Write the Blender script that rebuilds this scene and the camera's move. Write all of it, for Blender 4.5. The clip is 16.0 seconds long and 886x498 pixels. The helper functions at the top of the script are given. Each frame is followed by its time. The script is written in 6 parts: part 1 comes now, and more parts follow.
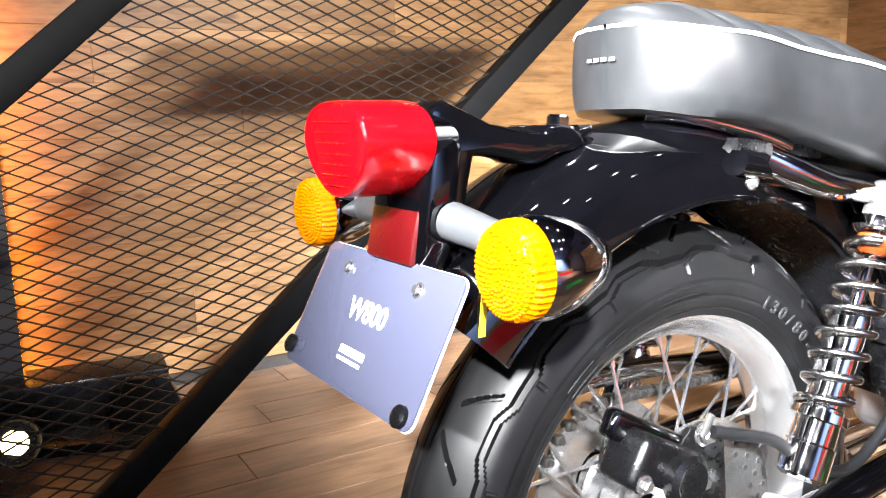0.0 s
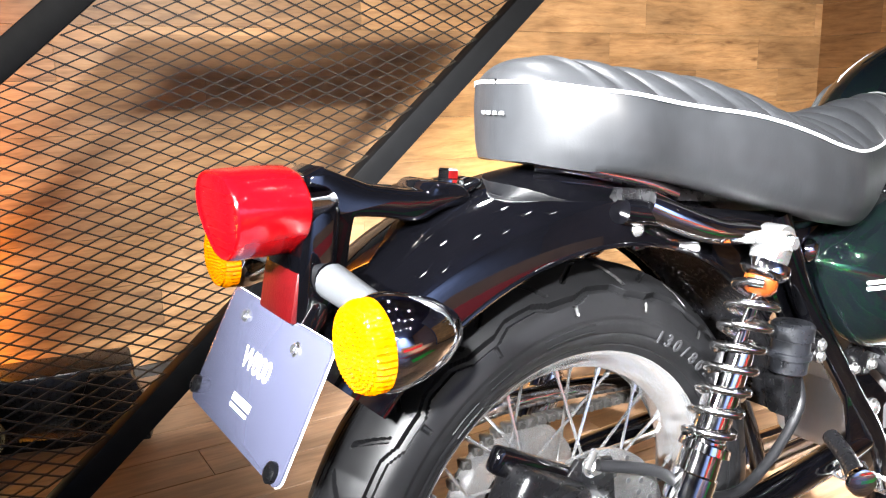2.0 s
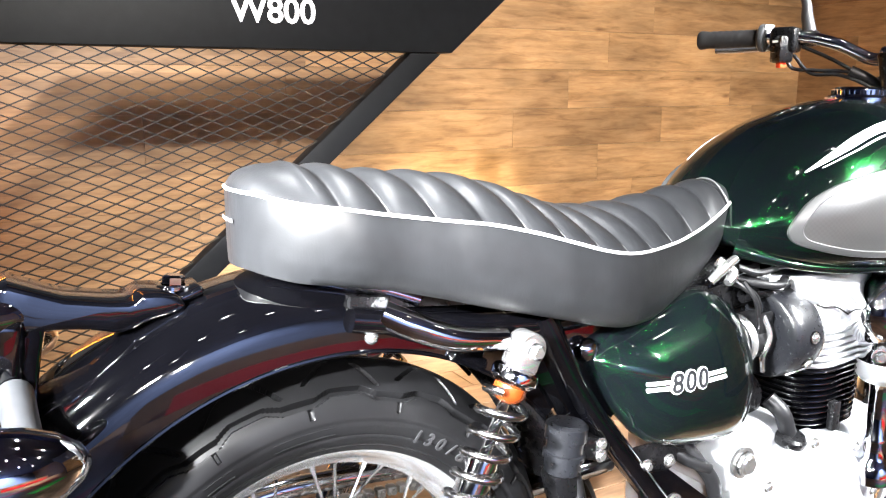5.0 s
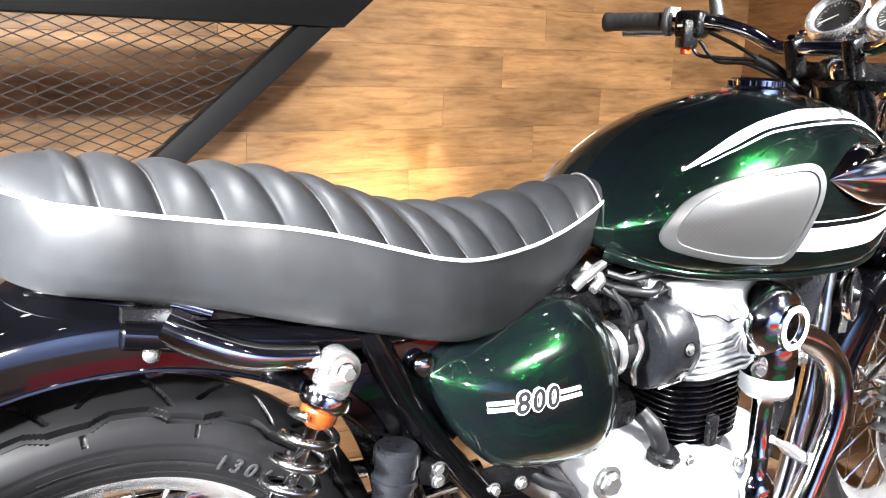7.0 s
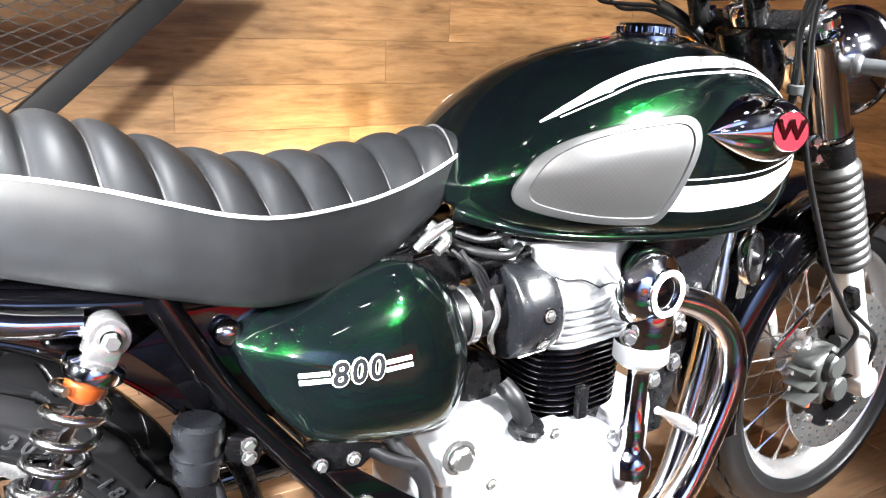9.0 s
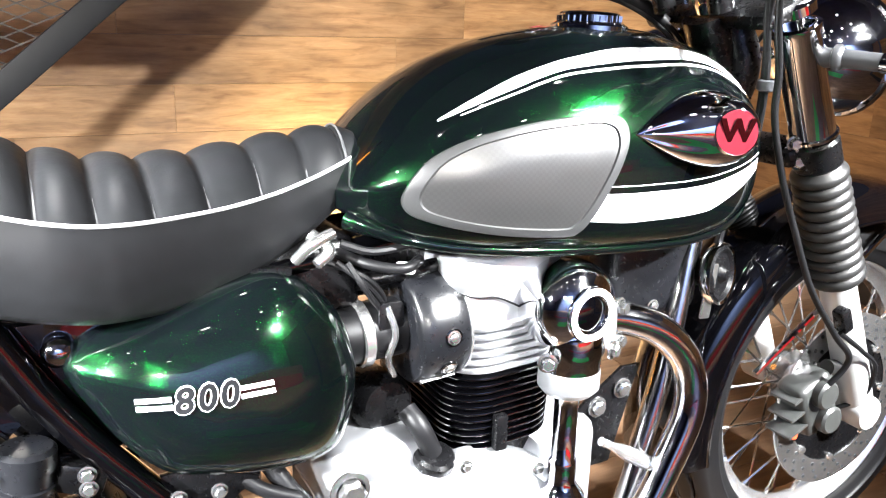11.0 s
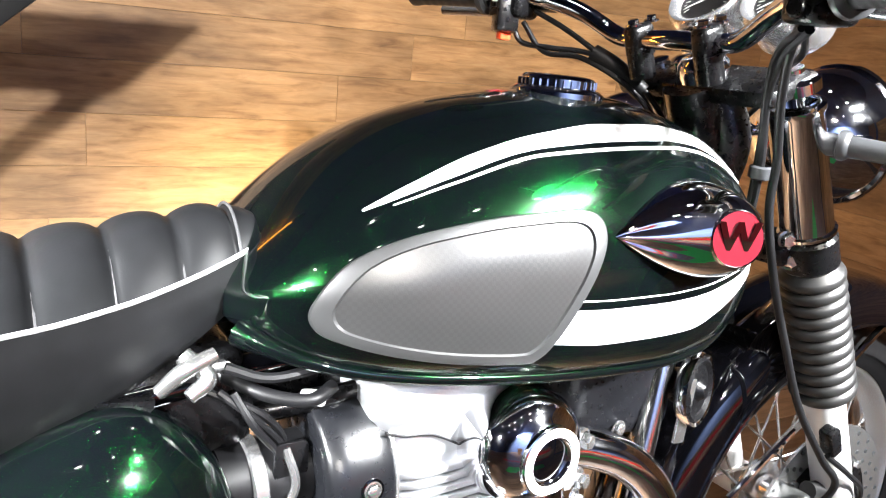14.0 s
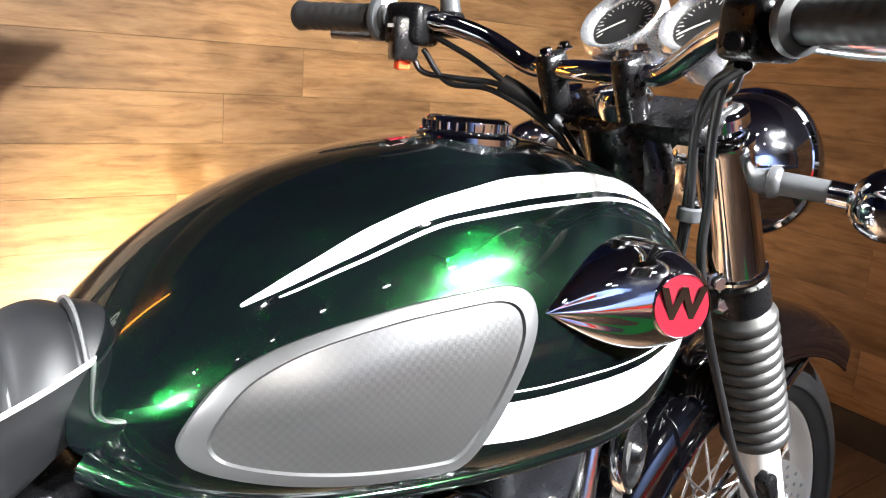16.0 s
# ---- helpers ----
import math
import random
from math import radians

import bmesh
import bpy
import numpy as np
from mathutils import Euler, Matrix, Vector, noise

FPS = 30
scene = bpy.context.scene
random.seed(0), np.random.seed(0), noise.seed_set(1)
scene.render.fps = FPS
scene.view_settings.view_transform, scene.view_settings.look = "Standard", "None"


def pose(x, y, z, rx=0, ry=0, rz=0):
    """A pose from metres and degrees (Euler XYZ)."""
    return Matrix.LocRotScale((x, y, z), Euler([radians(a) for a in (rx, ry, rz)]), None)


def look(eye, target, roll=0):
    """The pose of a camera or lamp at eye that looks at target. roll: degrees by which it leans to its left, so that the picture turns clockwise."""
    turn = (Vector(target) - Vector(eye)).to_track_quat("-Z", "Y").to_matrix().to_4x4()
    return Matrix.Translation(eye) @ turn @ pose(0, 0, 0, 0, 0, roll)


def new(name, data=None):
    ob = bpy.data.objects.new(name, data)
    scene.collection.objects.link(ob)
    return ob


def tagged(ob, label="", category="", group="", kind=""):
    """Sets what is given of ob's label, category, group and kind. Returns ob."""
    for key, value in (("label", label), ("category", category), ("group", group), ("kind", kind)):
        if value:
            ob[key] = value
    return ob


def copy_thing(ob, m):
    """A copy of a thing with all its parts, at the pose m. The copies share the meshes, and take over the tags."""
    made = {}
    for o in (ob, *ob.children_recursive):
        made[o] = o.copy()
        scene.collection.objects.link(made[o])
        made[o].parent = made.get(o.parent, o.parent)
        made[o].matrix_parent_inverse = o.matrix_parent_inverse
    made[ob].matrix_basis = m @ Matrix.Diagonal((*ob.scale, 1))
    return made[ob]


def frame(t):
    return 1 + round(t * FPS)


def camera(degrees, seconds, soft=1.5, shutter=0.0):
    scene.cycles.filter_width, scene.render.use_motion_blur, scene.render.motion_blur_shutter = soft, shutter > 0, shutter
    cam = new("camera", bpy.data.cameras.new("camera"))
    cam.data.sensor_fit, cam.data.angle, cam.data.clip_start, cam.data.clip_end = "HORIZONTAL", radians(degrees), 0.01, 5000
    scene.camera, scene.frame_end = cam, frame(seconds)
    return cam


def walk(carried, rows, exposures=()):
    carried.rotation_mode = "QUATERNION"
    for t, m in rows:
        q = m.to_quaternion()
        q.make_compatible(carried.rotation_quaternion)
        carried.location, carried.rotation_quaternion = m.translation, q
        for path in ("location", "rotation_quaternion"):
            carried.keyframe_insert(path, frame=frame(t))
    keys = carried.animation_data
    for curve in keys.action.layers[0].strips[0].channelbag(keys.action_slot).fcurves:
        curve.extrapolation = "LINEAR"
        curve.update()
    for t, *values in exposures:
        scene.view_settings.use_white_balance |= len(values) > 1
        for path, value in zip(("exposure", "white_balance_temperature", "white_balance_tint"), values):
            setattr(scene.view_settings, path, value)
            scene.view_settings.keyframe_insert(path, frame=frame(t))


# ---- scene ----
cam = camera(58.17, 16.0, soft=1.1)
ROWS = [
    (0.0, -0.6430, -0.5904, 0.7787, 80.259, 1.293, -32.571),
    (0.5, -0.6266, -0.6047, 0.8019, 80.304, 1.238, -33.049),
    (1.0, -0.6151, -0.6285, 0.8262, 79.670, 1.130, -33.243),
    (1.5, -0.5912, -0.6470, 0.8442, 78.847, 1.066, -33.198),
    (2.0, -0.5686, -0.6659, 0.8598, 78.023, 1.196, -32.784),
    (2.5, -0.5441, -0.6830, 0.8821, 77.428, 1.219, -32.114),
    (3.0, -0.5038, -0.7159, 0.9039, 77.435, 1.014, -31.201),
    (3.5, -0.4526, -0.7460, 0.9195, 78.182, 0.613, -30.343),
    (4.0, -0.3928, -0.7864, 0.9368, 78.760, 0.271, -30.030),
    (6.5, -0.1594, -0.8232, 0.9692, 77.330, -0.979, -31.053),
    (7.0, -0.1025, -0.8053, 0.9706, 76.756, -1.548, -32.140),
    (7.5, -0.0438, -0.7896, 0.9634, 76.126, -1.939, -33.571),
    (8.0, 0.0103, -0.7846, 0.9544, 75.416, -1.871, -34.505),
    (8.5, 0.0539, -0.8013, 0.9480, 74.642, -1.813, -34.205),
    (9.0, 0.0985, -0.8390, 0.9527, 74.026, -1.952, -32.444),
    (11.5, 0.3460, -0.8536, 0.9449, 74.210, -1.608, -27.175),
    (12.0, 0.3617, -0.8144, 0.9546, 75.035, -2.671, -27.254),
    (12.5, 0.3782, -0.7770, 0.9608, 75.750, -3.781, -27.748),
    (13.0, 0.3923, -0.7388, 0.9633, 76.219, -4.432, -28.652),
    (13.5, 0.4090, -0.7066, 0.9672, 76.412, -4.734, -29.750),
    (14.0, 0.4242, -0.6729, 0.9685, 76.351, -4.939, -31.164),
    (14.5, 0.4478, -0.6396, 0.9696, 76.222, -5.219, -32.682),
    (15.0, 0.4633, -0.6115, 0.9739, 76.208, -5.041, -34.393),
    (15.5, 0.4790, -0.5904, 0.9902, 76.557, -4.508, -36.405),
    (16.0, 0.4893, -0.5667, 1.0013, 77.144, -4.052, -38.597),
]
walk(cam, [(row[0], pose(*row[1:])) for row in ROWS], [(0.0, 0.72), (4.0, 0.8), (6.5, 0.66), (9.0, 0.57), (12.0, 0.57), (16.0, 0.5)])

# ---- world and lights ----
world = bpy.data.worlds.new("hall_air")
scene.world = world
world.use_nodes = True
world.node_tree.nodes["Background"].inputs["Color"].default_value = (0.9, 0.95, 1.0, 1)
world.node_tree.nodes["Background"].inputs["Strength"].default_value = 0.3
scene.view_settings.exposure = 0.12


def spot(name, eye, target, watts, degrees, radius, color, blend=0.5):
    data = bpy.data.lights.new(name, "SPOT")
    data.energy, data.spot_size, data.spot_blend = watts, radians(degrees), blend
    data.shadow_soft_size, data.color = radius, color
    ob = new(name, data)
    ob.matrix_world = look(eye, target)
    return ob


spot("key_spot", (-0.55, -4.75, 2.35), (0.65, 1.7, 0.8), 1800, 19, 0.09, (1.0, 0.95, 0.88), 0.9)
spot("wall_spot", (0.0, -4.4, 3.6), (2.25, 1.7, 0.6), 2500, 23, 0.05, (1.0, 0.94, 0.85), 0.9)
# added fill: makes the warm pool low on the wall behind the motorcycle
spot("wall_fill_spot", (1.2, 1.3, 0.11), (1.2, 1.72, 0.31), 66, 88, 0.04, (1.0, 0.82, 0.46), 1.0)
spot("side_spot", (-1.3, -4.7, 2.7), (-0.1, 1.75, 0.7), 950, 16, 0.2, (1.0, 0.95, 0.87), 0.9)
spot("rear_spot", (-2.4, -0.65, 3.2), (0.0, -0.08, 0.84), 5400, 11.0, 0.13, (0.97, 0.985, 1.0), 0.9)
spot("rear_spot", (-4.6, -1.9, 2.9), (0.0, -0.08, 0.8), 26000, 7.6, 0.2, (0.96, 0.985, 1.0), 0.9)
spot("rear_spot", (-3.0, -3.6, 2.95), (-0.05, -0.1, 0.7), 9000, 13.5, 0.12, (0.97, 0.985, 1.0), 0.9)
spot("front_spot", (2.4, -2.15, 3.15), (1.2, -0.1, 0.7), 3000, 20, 0.1, (0.97, 0.985, 1.0), 0.8)
spot("front_spot", (2.6, -3.5, 3.1), (1.26, -0.1, 0.68), 6000, 21, 0.1, (0.97, 0.985, 1.0), 0.8)
spot("top_spot", (0.7, 1.2, 3.5), (0.12, 0.0, 0.85), 300, 13, 0.12, (0.97, 0.985, 1.0), 0.8)
# added helper: lights the unseen walls mirrored in chrome and black paint
spot("booth_reflection_spot", (1.8, -2.3, 3.6), (2.0, -4.8, 0.4), 1500, 80, 0.2, (0.95, 0.98, 1.0), 0.6)
# added helper: brightens the south wall so the chrome mirrors blue-grey
spot("hall_reflection_spot", (0.3, -6.0, 3.7), (0.3, -8.6, 1.4), 2600, 120, 0.3, (0.72, 0.82, 1.0), 0.6)

# ---- materials ----


def nodes_of(name):
    m = bpy.data.materials.new(name)
    m.use_nodes = True
    t = m.node_tree
    return m, t, t.nodes["Principled BSDF"]


def n(t, kind, **kw):
    node = t.nodes.new(kind)
    for k, v in kw.items():
        if k in node.inputs:
            node.inputs[k].default_value = v
    return node


def noise_tex(t, scale, detail=4.0, rough=0.55, coord="Object", stretch=(1, 1, 1)):
    c = t.nodes.new("ShaderNodeTexCoord")
    mp = t.nodes.new("ShaderNodeMapping")
    mp.inputs["Scale"].default_value = stretch
    t.links.new(c.outputs[coord], mp.inputs["Vector"])
    tex = n(t, "ShaderNodeTexNoise", Scale=scale, Detail=detail, Roughness=rough)
    t.links.new(mp.outputs["Vector"], tex.inputs["Vector"])
    return tex


def ramp(t, src, stops):
    r = t.nodes.new("ShaderNodeValToRGB")
    el = r.color_ramp.elements
    el[0].position, el[0].color = stops[0][0], (*stops[0][1], 1)
    el[1].position, el[1].color = stops[-1][0], (*stops[-1][1], 1)
    for p, c in stops[1:-1]:
        e = el.new(p)
        e.color = (*c, 1)
    t.links.new(src, r.inputs["Fac"])
    return r


def bump(t, src, strength, distance, bsdf):
    b = t.nodes.new("ShaderNodeBump")
    b.inputs["Strength"].default_value, b.inputs["Distance"].default_value = strength, distance
    t.links.new(src, b.inputs["Height"])
    t.links.new(b.outputs["Normal"], bsdf.inputs["Normal"])
    return b


def grey(v):
    return (v, v, v)


def surface(name, color, rough, metal=0.0, vary=0.15, scale=30.0, bumpy=0.0, bump_scale=200.0, coat=0.0, rough_vary=0.025, spec=0.5):
    """A material with mottled colour, uneven gloss and a fine relief."""
    m, t, b = nodes_of(name)
    big = noise_tex(t, scale)
    r = ramp(t, big.outputs["Fac"], [(0.3, tuple(c * (1 - vary) for c in color)), (0.7, tuple(min(1, c * (1 + vary)) for c in color))])
    t.links.new(r.outputs["Color"], b.inputs["Base Color"])
    fine = noise_tex(t, scale * 6, 6)
    g = ramp(t, fine.outputs["Fac"], [(0.3, grey(max(0.02, rough - rough_vary))), (0.75, grey(min(1, rough + rough_vary)))])
    t.links.new(g.outputs["Color"], b.inputs["Roughness"])
    b.inputs["Metallic"].default_value, b.inputs["Coat Weight"].default_value = metal, coat
    b.inputs["Coat Roughness"].default_value = 0.03
    b.inputs["Specular IOR Level"].default_value = spec
    if bumpy:
        bump(t, noise_tex(t, bump_scale, 3).outputs["Fac"], bumpy, 0.001, b)
    return m


def wood(name, tones, rough):
    """Printed oak planks: long grain, knots, a tone of its own for each plank."""
    m, t, b = nodes_of(name)
    info = t.nodes.new("ShaderNodeObjectInfo")
    c = t.nodes.new("ShaderNodeTexCoord")
    add = t.nodes.new("ShaderNodeVectorMath")
    add.operation = "ADD"
    mul = t.nodes.new("ShaderNodeVectorMath")
    mul.operation = "SCALE"
    mul.inputs["Scale"].default_value = 37.0
    comb = t.nodes.new("ShaderNodeCombineXYZ")
    for axis in "XYZ":
        t.links.new(info.outputs["Random"], comb.inputs[axis])
    t.links.new(comb.outputs[0], mul.inputs[0])
    t.links.new(c.outputs["Object"], add.inputs[0])
    t.links.new(mul.outputs[0], add.inputs[1])
    mp = t.nodes.new("ShaderNodeMapping")
    mp.inputs["Scale"].default_value = (2.0, 15.0, 15.0)
    t.links.new(add.outputs[0], mp.inputs["Vector"])
    grain = n(t, "ShaderNodeTexNoise", Scale=3.2, Detail=9.0, Roughness=0.62, Distortion=0.5)
    t.links.new(mp.outputs[0], grain.inputs["Vector"])
    mp2 = t.nodes.new("ShaderNodeMapping")
    mp2.inputs["Scale"].default_value = (1.0, 3.0, 3.0)
    t.links.new(add.outputs[0], mp2.inputs["Vector"])
    blotch = n(t, "ShaderNodeTexNoise", Scale=2.6, Detail=5.0, Roughness=0.6)
    t.links.new(mp2.outputs[0], blotch.inputs["Vector"])
    knots = n(t, "ShaderNodeTexVoronoi", Scale=3.0)
    t.links.new(mp2.outputs[0], knots.inputs["Vector"])
    r = ramp(t, grain.outputs["Fac"], [(0.28, tones[0]), (0.5, tones[1]), (0.72, tones[2])])
    r2 = ramp(t, blotch.outputs["Fac"], [(0.3, grey(0.55)), (0.65, grey(1.1))])
    mixer = t.nodes.new("ShaderNodeMix")
    mixer.data_type, mixer.blend_type = "RGBA", "MULTIPLY"
    mixer.inputs["Factor"].default_value = 1.0
    t.links.new(r.outputs["Color"], mixer.inputs["A"])
    t.links.new(r2.outputs["Color"], mixer.inputs["B"])
    kr = ramp(t, knots.outputs["Distance"], [(0.02, (0.35, 0.28, 0.22)), (0.1, grey(1.0))])
    mix2 = t.nodes.new("ShaderNodeMix")
    mix2.data_type, mix2.blend_type = "RGBA", "MULTIPLY"
    mix2.inputs["Factor"].default_value = 0.75
    t.links.new(mixer.outputs["Result"], mix2.inputs["A"])
    t.links.new(kr.outputs["Color"], mix2.inputs["B"])
    tone = ramp(t, info.outputs["Random"], [(0.0, (0.74, 0.72, 0.7)), (0.5, (0.95, 0.94, 0.92)), (1.0, (1.12, 1.1, 1.08))])
    mix3 = t.nodes.new("ShaderNodeMix")
    mix3.data_type, mix3.blend_type = "RGBA", "MULTIPLY"
    mix3.inputs["Factor"].default_value = 1.0
    t.links.new(mix2.outputs["Result"], mix3.inputs["A"])
    t.links.new(tone.outputs["Color"], mix3.inputs["B"])
    t.links.new(mix3.outputs["Result"], b.inputs["Base Color"])
    b.inputs["Roughness"].default_value = rough
    bump(t, grain.outputs["Fac"], 0.25, 0.0012, b)
    return m


def flake_paint(name, base, flake, share=0.13):
    """Candy lacquer: nearly black ground, fine metal flakes and a few coarse sparkles under a clear coat."""
    m, t, b = nodes_of(name)
    c = t.nodes.new("ShaderNodeTexCoord")

    def layer(scale, part_of, tilt):
        v = n(t, "ShaderNodeTexVoronoi", Scale=scale)
        t.links.new(c.outputs["Object"], v.inputs["Vector"])
        sep = t.nodes.new("ShaderNodeSeparateColor")
        t.links.new(v.outputs["Color"], sep.inputs["Color"])
        mask = ramp(t, sep.outputs["Red"], [(1 - part_of - 0.005, grey(0.0)), (1 - part_of + 0.005, grey(1.0))])
        sub = t.nodes.new("ShaderNodeVectorMath")
        sub.operation = "SUBTRACT"
        sub.inputs[1].default_value = (1 - part_of / 2, 0.5, 0.5)
        t.links.new(v.outputs["Color"], sub.inputs[0])
        sc = t.nodes.new("ShaderNodeVectorMath")
        sc.operation = "SCALE"
        sc.inputs["Scale"].default_value = tilt
        t.links.new(sub.outputs[0], sc.inputs[0])
        by = t.nodes.new("ShaderNodeVectorMath")
        by.operation = "MULTIPLY"
        t.links.new(sc.outputs[0], by.inputs[0])
        t.links.new(mask.outputs["Color"], by.inputs[1])
        return mask.outputs["Color"], by.outputs[0]

    fine, fine_tilt = layer(3000.0, share, 0.27)
    coarse, coarse_tilt = layer(1700.0, 0.015, 0.55)
    both = t.nodes.new("ShaderNodeMath")
    both.operation = "MAXIMUM"
    t.links.new(fine, both.inputs[0])
    t.links.new(coarse, both.inputs[1])
    r = ramp(t, both.outputs[0], [(0.0, base), (1.0, flake)])
    t.links.new(r.outputs["Color"], b.inputs["Base Color"])
    t.links.new(both.outputs[0], b.inputs["Metallic"])
    geo = t.nodes.new("ShaderNodeNewGeometry")
    src = geo.outputs["Normal"]
    for tilt in (fine_tilt, coarse_tilt):
        ad = t.nodes.new("ShaderNodeVectorMath")
        ad.operation = "ADD"
        t.links.new(src, ad.inputs[0])
        t.links.new(tilt, ad.inputs[1])
        src = ad.outputs[0]
    nm = t.nodes.new("ShaderNodeVectorMath")
    nm.operation = "NORMALIZE"
    t.links.new(src, nm.inputs[0])
    t.links.new(nm.outputs[0], b.inputs["Normal"])
    b.inputs["Roughness"].default_value, b.inputs["Specular IOR Level"].default_value = 0.15, 0.1
    b.inputs["Coat Weight"].default_value, b.inputs["Coat Roughness"].default_value = 1.0, 0.02
    return m


def lens_plastic(name, color, facets):
    m, t, b = nodes_of(name)
    b.inputs["Base Color"].default_value = (*color, 1)
    b.inputs["Roughness"].default_value = 0.12
    b.inputs["Transmission Weight"].default_value = 0.42
    b.inputs["Subsurface Weight"].default_value = 0.0
    b.inputs["IOR"].default_value = 1.49
    b.inputs["Coat Weight"].default_value = 0.15
    c = t.nodes.new("ShaderNodeTexCoord")
    v = n(t, "ShaderNodeTexVoronoi", Scale=240.0)
    t.links.new(c.outputs["Object"], v.inputs["Vector"])
    bump(t, v.outputs["Distance"], facets, 0.002, b)
    return m


def glowing(name, color, strength):
    m, t, b = nodes_of(name)
    b.inputs["Base Color"].default_value = (*color, 1)
    b.inputs["Emission Color"].default_value = (*color, 1)
    b.inputs["Emission Strength"].default_value = strength
    return m


WALL_WOOD = wood("wall_oak_vinyl", [(0.19, 0.098, 0.038), (0.34, 0.192, 0.084), (0.43, 0.263, 0.128)], 0.5)
FLOOR_WOOD = wood("floor_oak_vinyl", [(0.115, 0.064, 0.034), (0.2, 0.12, 0.07), (0.27, 0.172, 0.106)], 0.36)
SKIRTING = surface("black_skirting", (0.03, 0.028, 0.026), 0.45)
GREY_WALL = surface("dark_grey_panel", (0.055, 0.06, 0.068), 0.55, scale=4)
HALL_DARK = surface("hall_charcoal", (0.045, 0.058, 0.115), 0.7, scale=2)
HALL_BLUE = surface("hall_blue_grey", (0.13, 0.165, 0.28), 0.7, scale=2)
HALL_BROWN = surface("hall_brown_laminate", (0.19, 0.105, 0.06), 0.5, scale=3)
RED_PANEL = surface("reflection_red", (0.5, 0.012, 0.015), 0.4, scale=2, vary=0.06)
GREEN_PANEL = surface("reflection_green", (0.02, 0.42, 0.05), 0.5, scale=2, vary=0.06)
POWDER = surface("black_powder_coat", (0.006, 0.0063, 0.007), 0.5, scale=40, bumpy=0.02, bump_scale=900, spec=0.08)
MESH_STEEL = surface("dull_black_steel", (0.02, 0.016, 0.013), 0.45, 0.0, spec=0.2, scale=60)
SIGN_WHITE = surface("white_vinyl", (0.82, 0.82, 0.82), 0.4, vary=0.03)
CHROME = surface("chrome", (0.82, 0.82, 0.84), 0.05, 1.0, vary=0.03, scale=8, rough_vary=0.03)
DARK_CHROME = surface("smoked_chrome", (0.5, 0.49, 0.49), 0.16, 1.0, vary=0.05, scale=9, rough_vary=0.03)
ALU = surface("brushed_aluminium", (0.72, 0.72, 0.73), 0.22, 0.92, vary=0.02, scale=9, rough_vary=0.04)
CASE_ALU = surface("silver_engine_paint", (0.53, 0.54, 0.56), 0.34, 0.85, vary=0.03, scale=20, bumpy=0.015, bump_scale=500)
SILVER = surface("silver_fork_paint", (0.42, 0.42, 0.415), 0.34, 0.35, vary=0.04, scale=25)
STEEL = surface("bright_steel", (0.6, 0.6, 0.6), 0.2, 0.96, vary=0.08, scale=40)
GLOSS_BLACK = surface("gloss_black_paint", (0.0005, 0.0005, 0.0007), 0.05, 0.0, vary=0.2, scale=20, coat=1.0, rough_vary=0.01)
SATIN_BLACK = surface("satin_black_paint", (0.0022, 0.0022, 0.0025), 0.28, 0.0, scale=30, spec=0.28, rough_vary=0.015)
RUBBER = surface("tyre_rubber", (0.003, 0.003, 0.0033), 0.42, scale=22, vary=0.25, bumpy=0.02, bump_scale=300, spec=0.2, rough_vary=0.04)
GRIP_RUBBER = surface("grip_rubber", (0.015, 0.015, 0.016), 0.5, scale=40, bumpy=0.05, bump_scale=500, spec=0.3)
BOOT_RUBBER = surface("boot_rubber", (0.011, 0.011, 0.011), 0.42, scale=40, bumpy=0.03, bump_scale=300, spec=0.35)
HOSE = surface("hose_rubber", (0.004, 0.004, 0.0045), 0.45, scale=50, spec=0.2)
CHAIN_STEEL = surface("oiled_chain_steel", (0.12, 0.115, 0.11), 0.3, 0.9, vary=0.2, scale=60)
VINYL = surface("black_seat_vinyl", (0.0065, 0.0068, 0.0075), 0.4, scale=60, vary=0.15, spec=0.25)


def creases(m):
    """Fine leather grain and soft upright creases in the vinyl."""
    t = m.node_tree
    grain = noise_tex(t, 420, 3)
    fold = noise_tex(t, 42, 3, 0.5, stretch=(1.6, 1.6, 0.35))
    mask = ramp(t, noise_tex(t, 9, 2).outputs["Fac"], [(0.42, grey(0.0)), (0.62, grey(1.0))])
    mul = t.nodes.new("ShaderNodeMath")
    mul.operation = "MULTIPLY"
    t.links.new(fold.outputs["Fac"], mul.inputs[0])
    t.links.new(mask.outputs["Color"], mul.inputs[1])
    add = t.nodes.new("ShaderNodeMath")
    add.operation = "MULTIPLY_ADD"
    t.links.new(grain.outputs["Fac"], add.inputs[0])
    add.inputs[1].default_value = 0.12
    t.links.new(mul.outputs[0], add.inputs[2])
    bump(t, add.outputs[0], 0.35, 0.0016, t.nodes["Principled BSDF"])


creases(VINYL)
SEAM = surface("vinyl_seam", (0.055, 0.055, 0.057), 0.3, scale=60)
PIPING = surface("silver_piping", (0.5, 0.5, 0.51), 0.35, scale=60)
GREEN_PAINT = flake_paint("candy_green_lacquer", (0.0011, 0.0014, 0.002), (0.004, 0.15, 0.02), 0.11)
WHITE_PAINT = surface("pearl_white_paint", (0.66, 0.67, 0.68), 0.2, coat=1.0, vary=0.02)
PAD_RUBBER = surface("knee_pad_rubber", (0.025, 0.0255, 0.026), 0.42, scale=60, vary=0.06)
RED_LENS = lens_plastic("red_lens", (0.33, 0.001, 0.003), 0.06)
RED_REFLECTOR = surface("red_reflector", (0.03, 0.0003, 0.0006), 0.3, scale=90, bumpy=0.4, bump_scale=600, coat=0.0)
AMBER_LENS = lens_plastic("amber_lens", (0.36, 0.1, 0.0), 0.5)
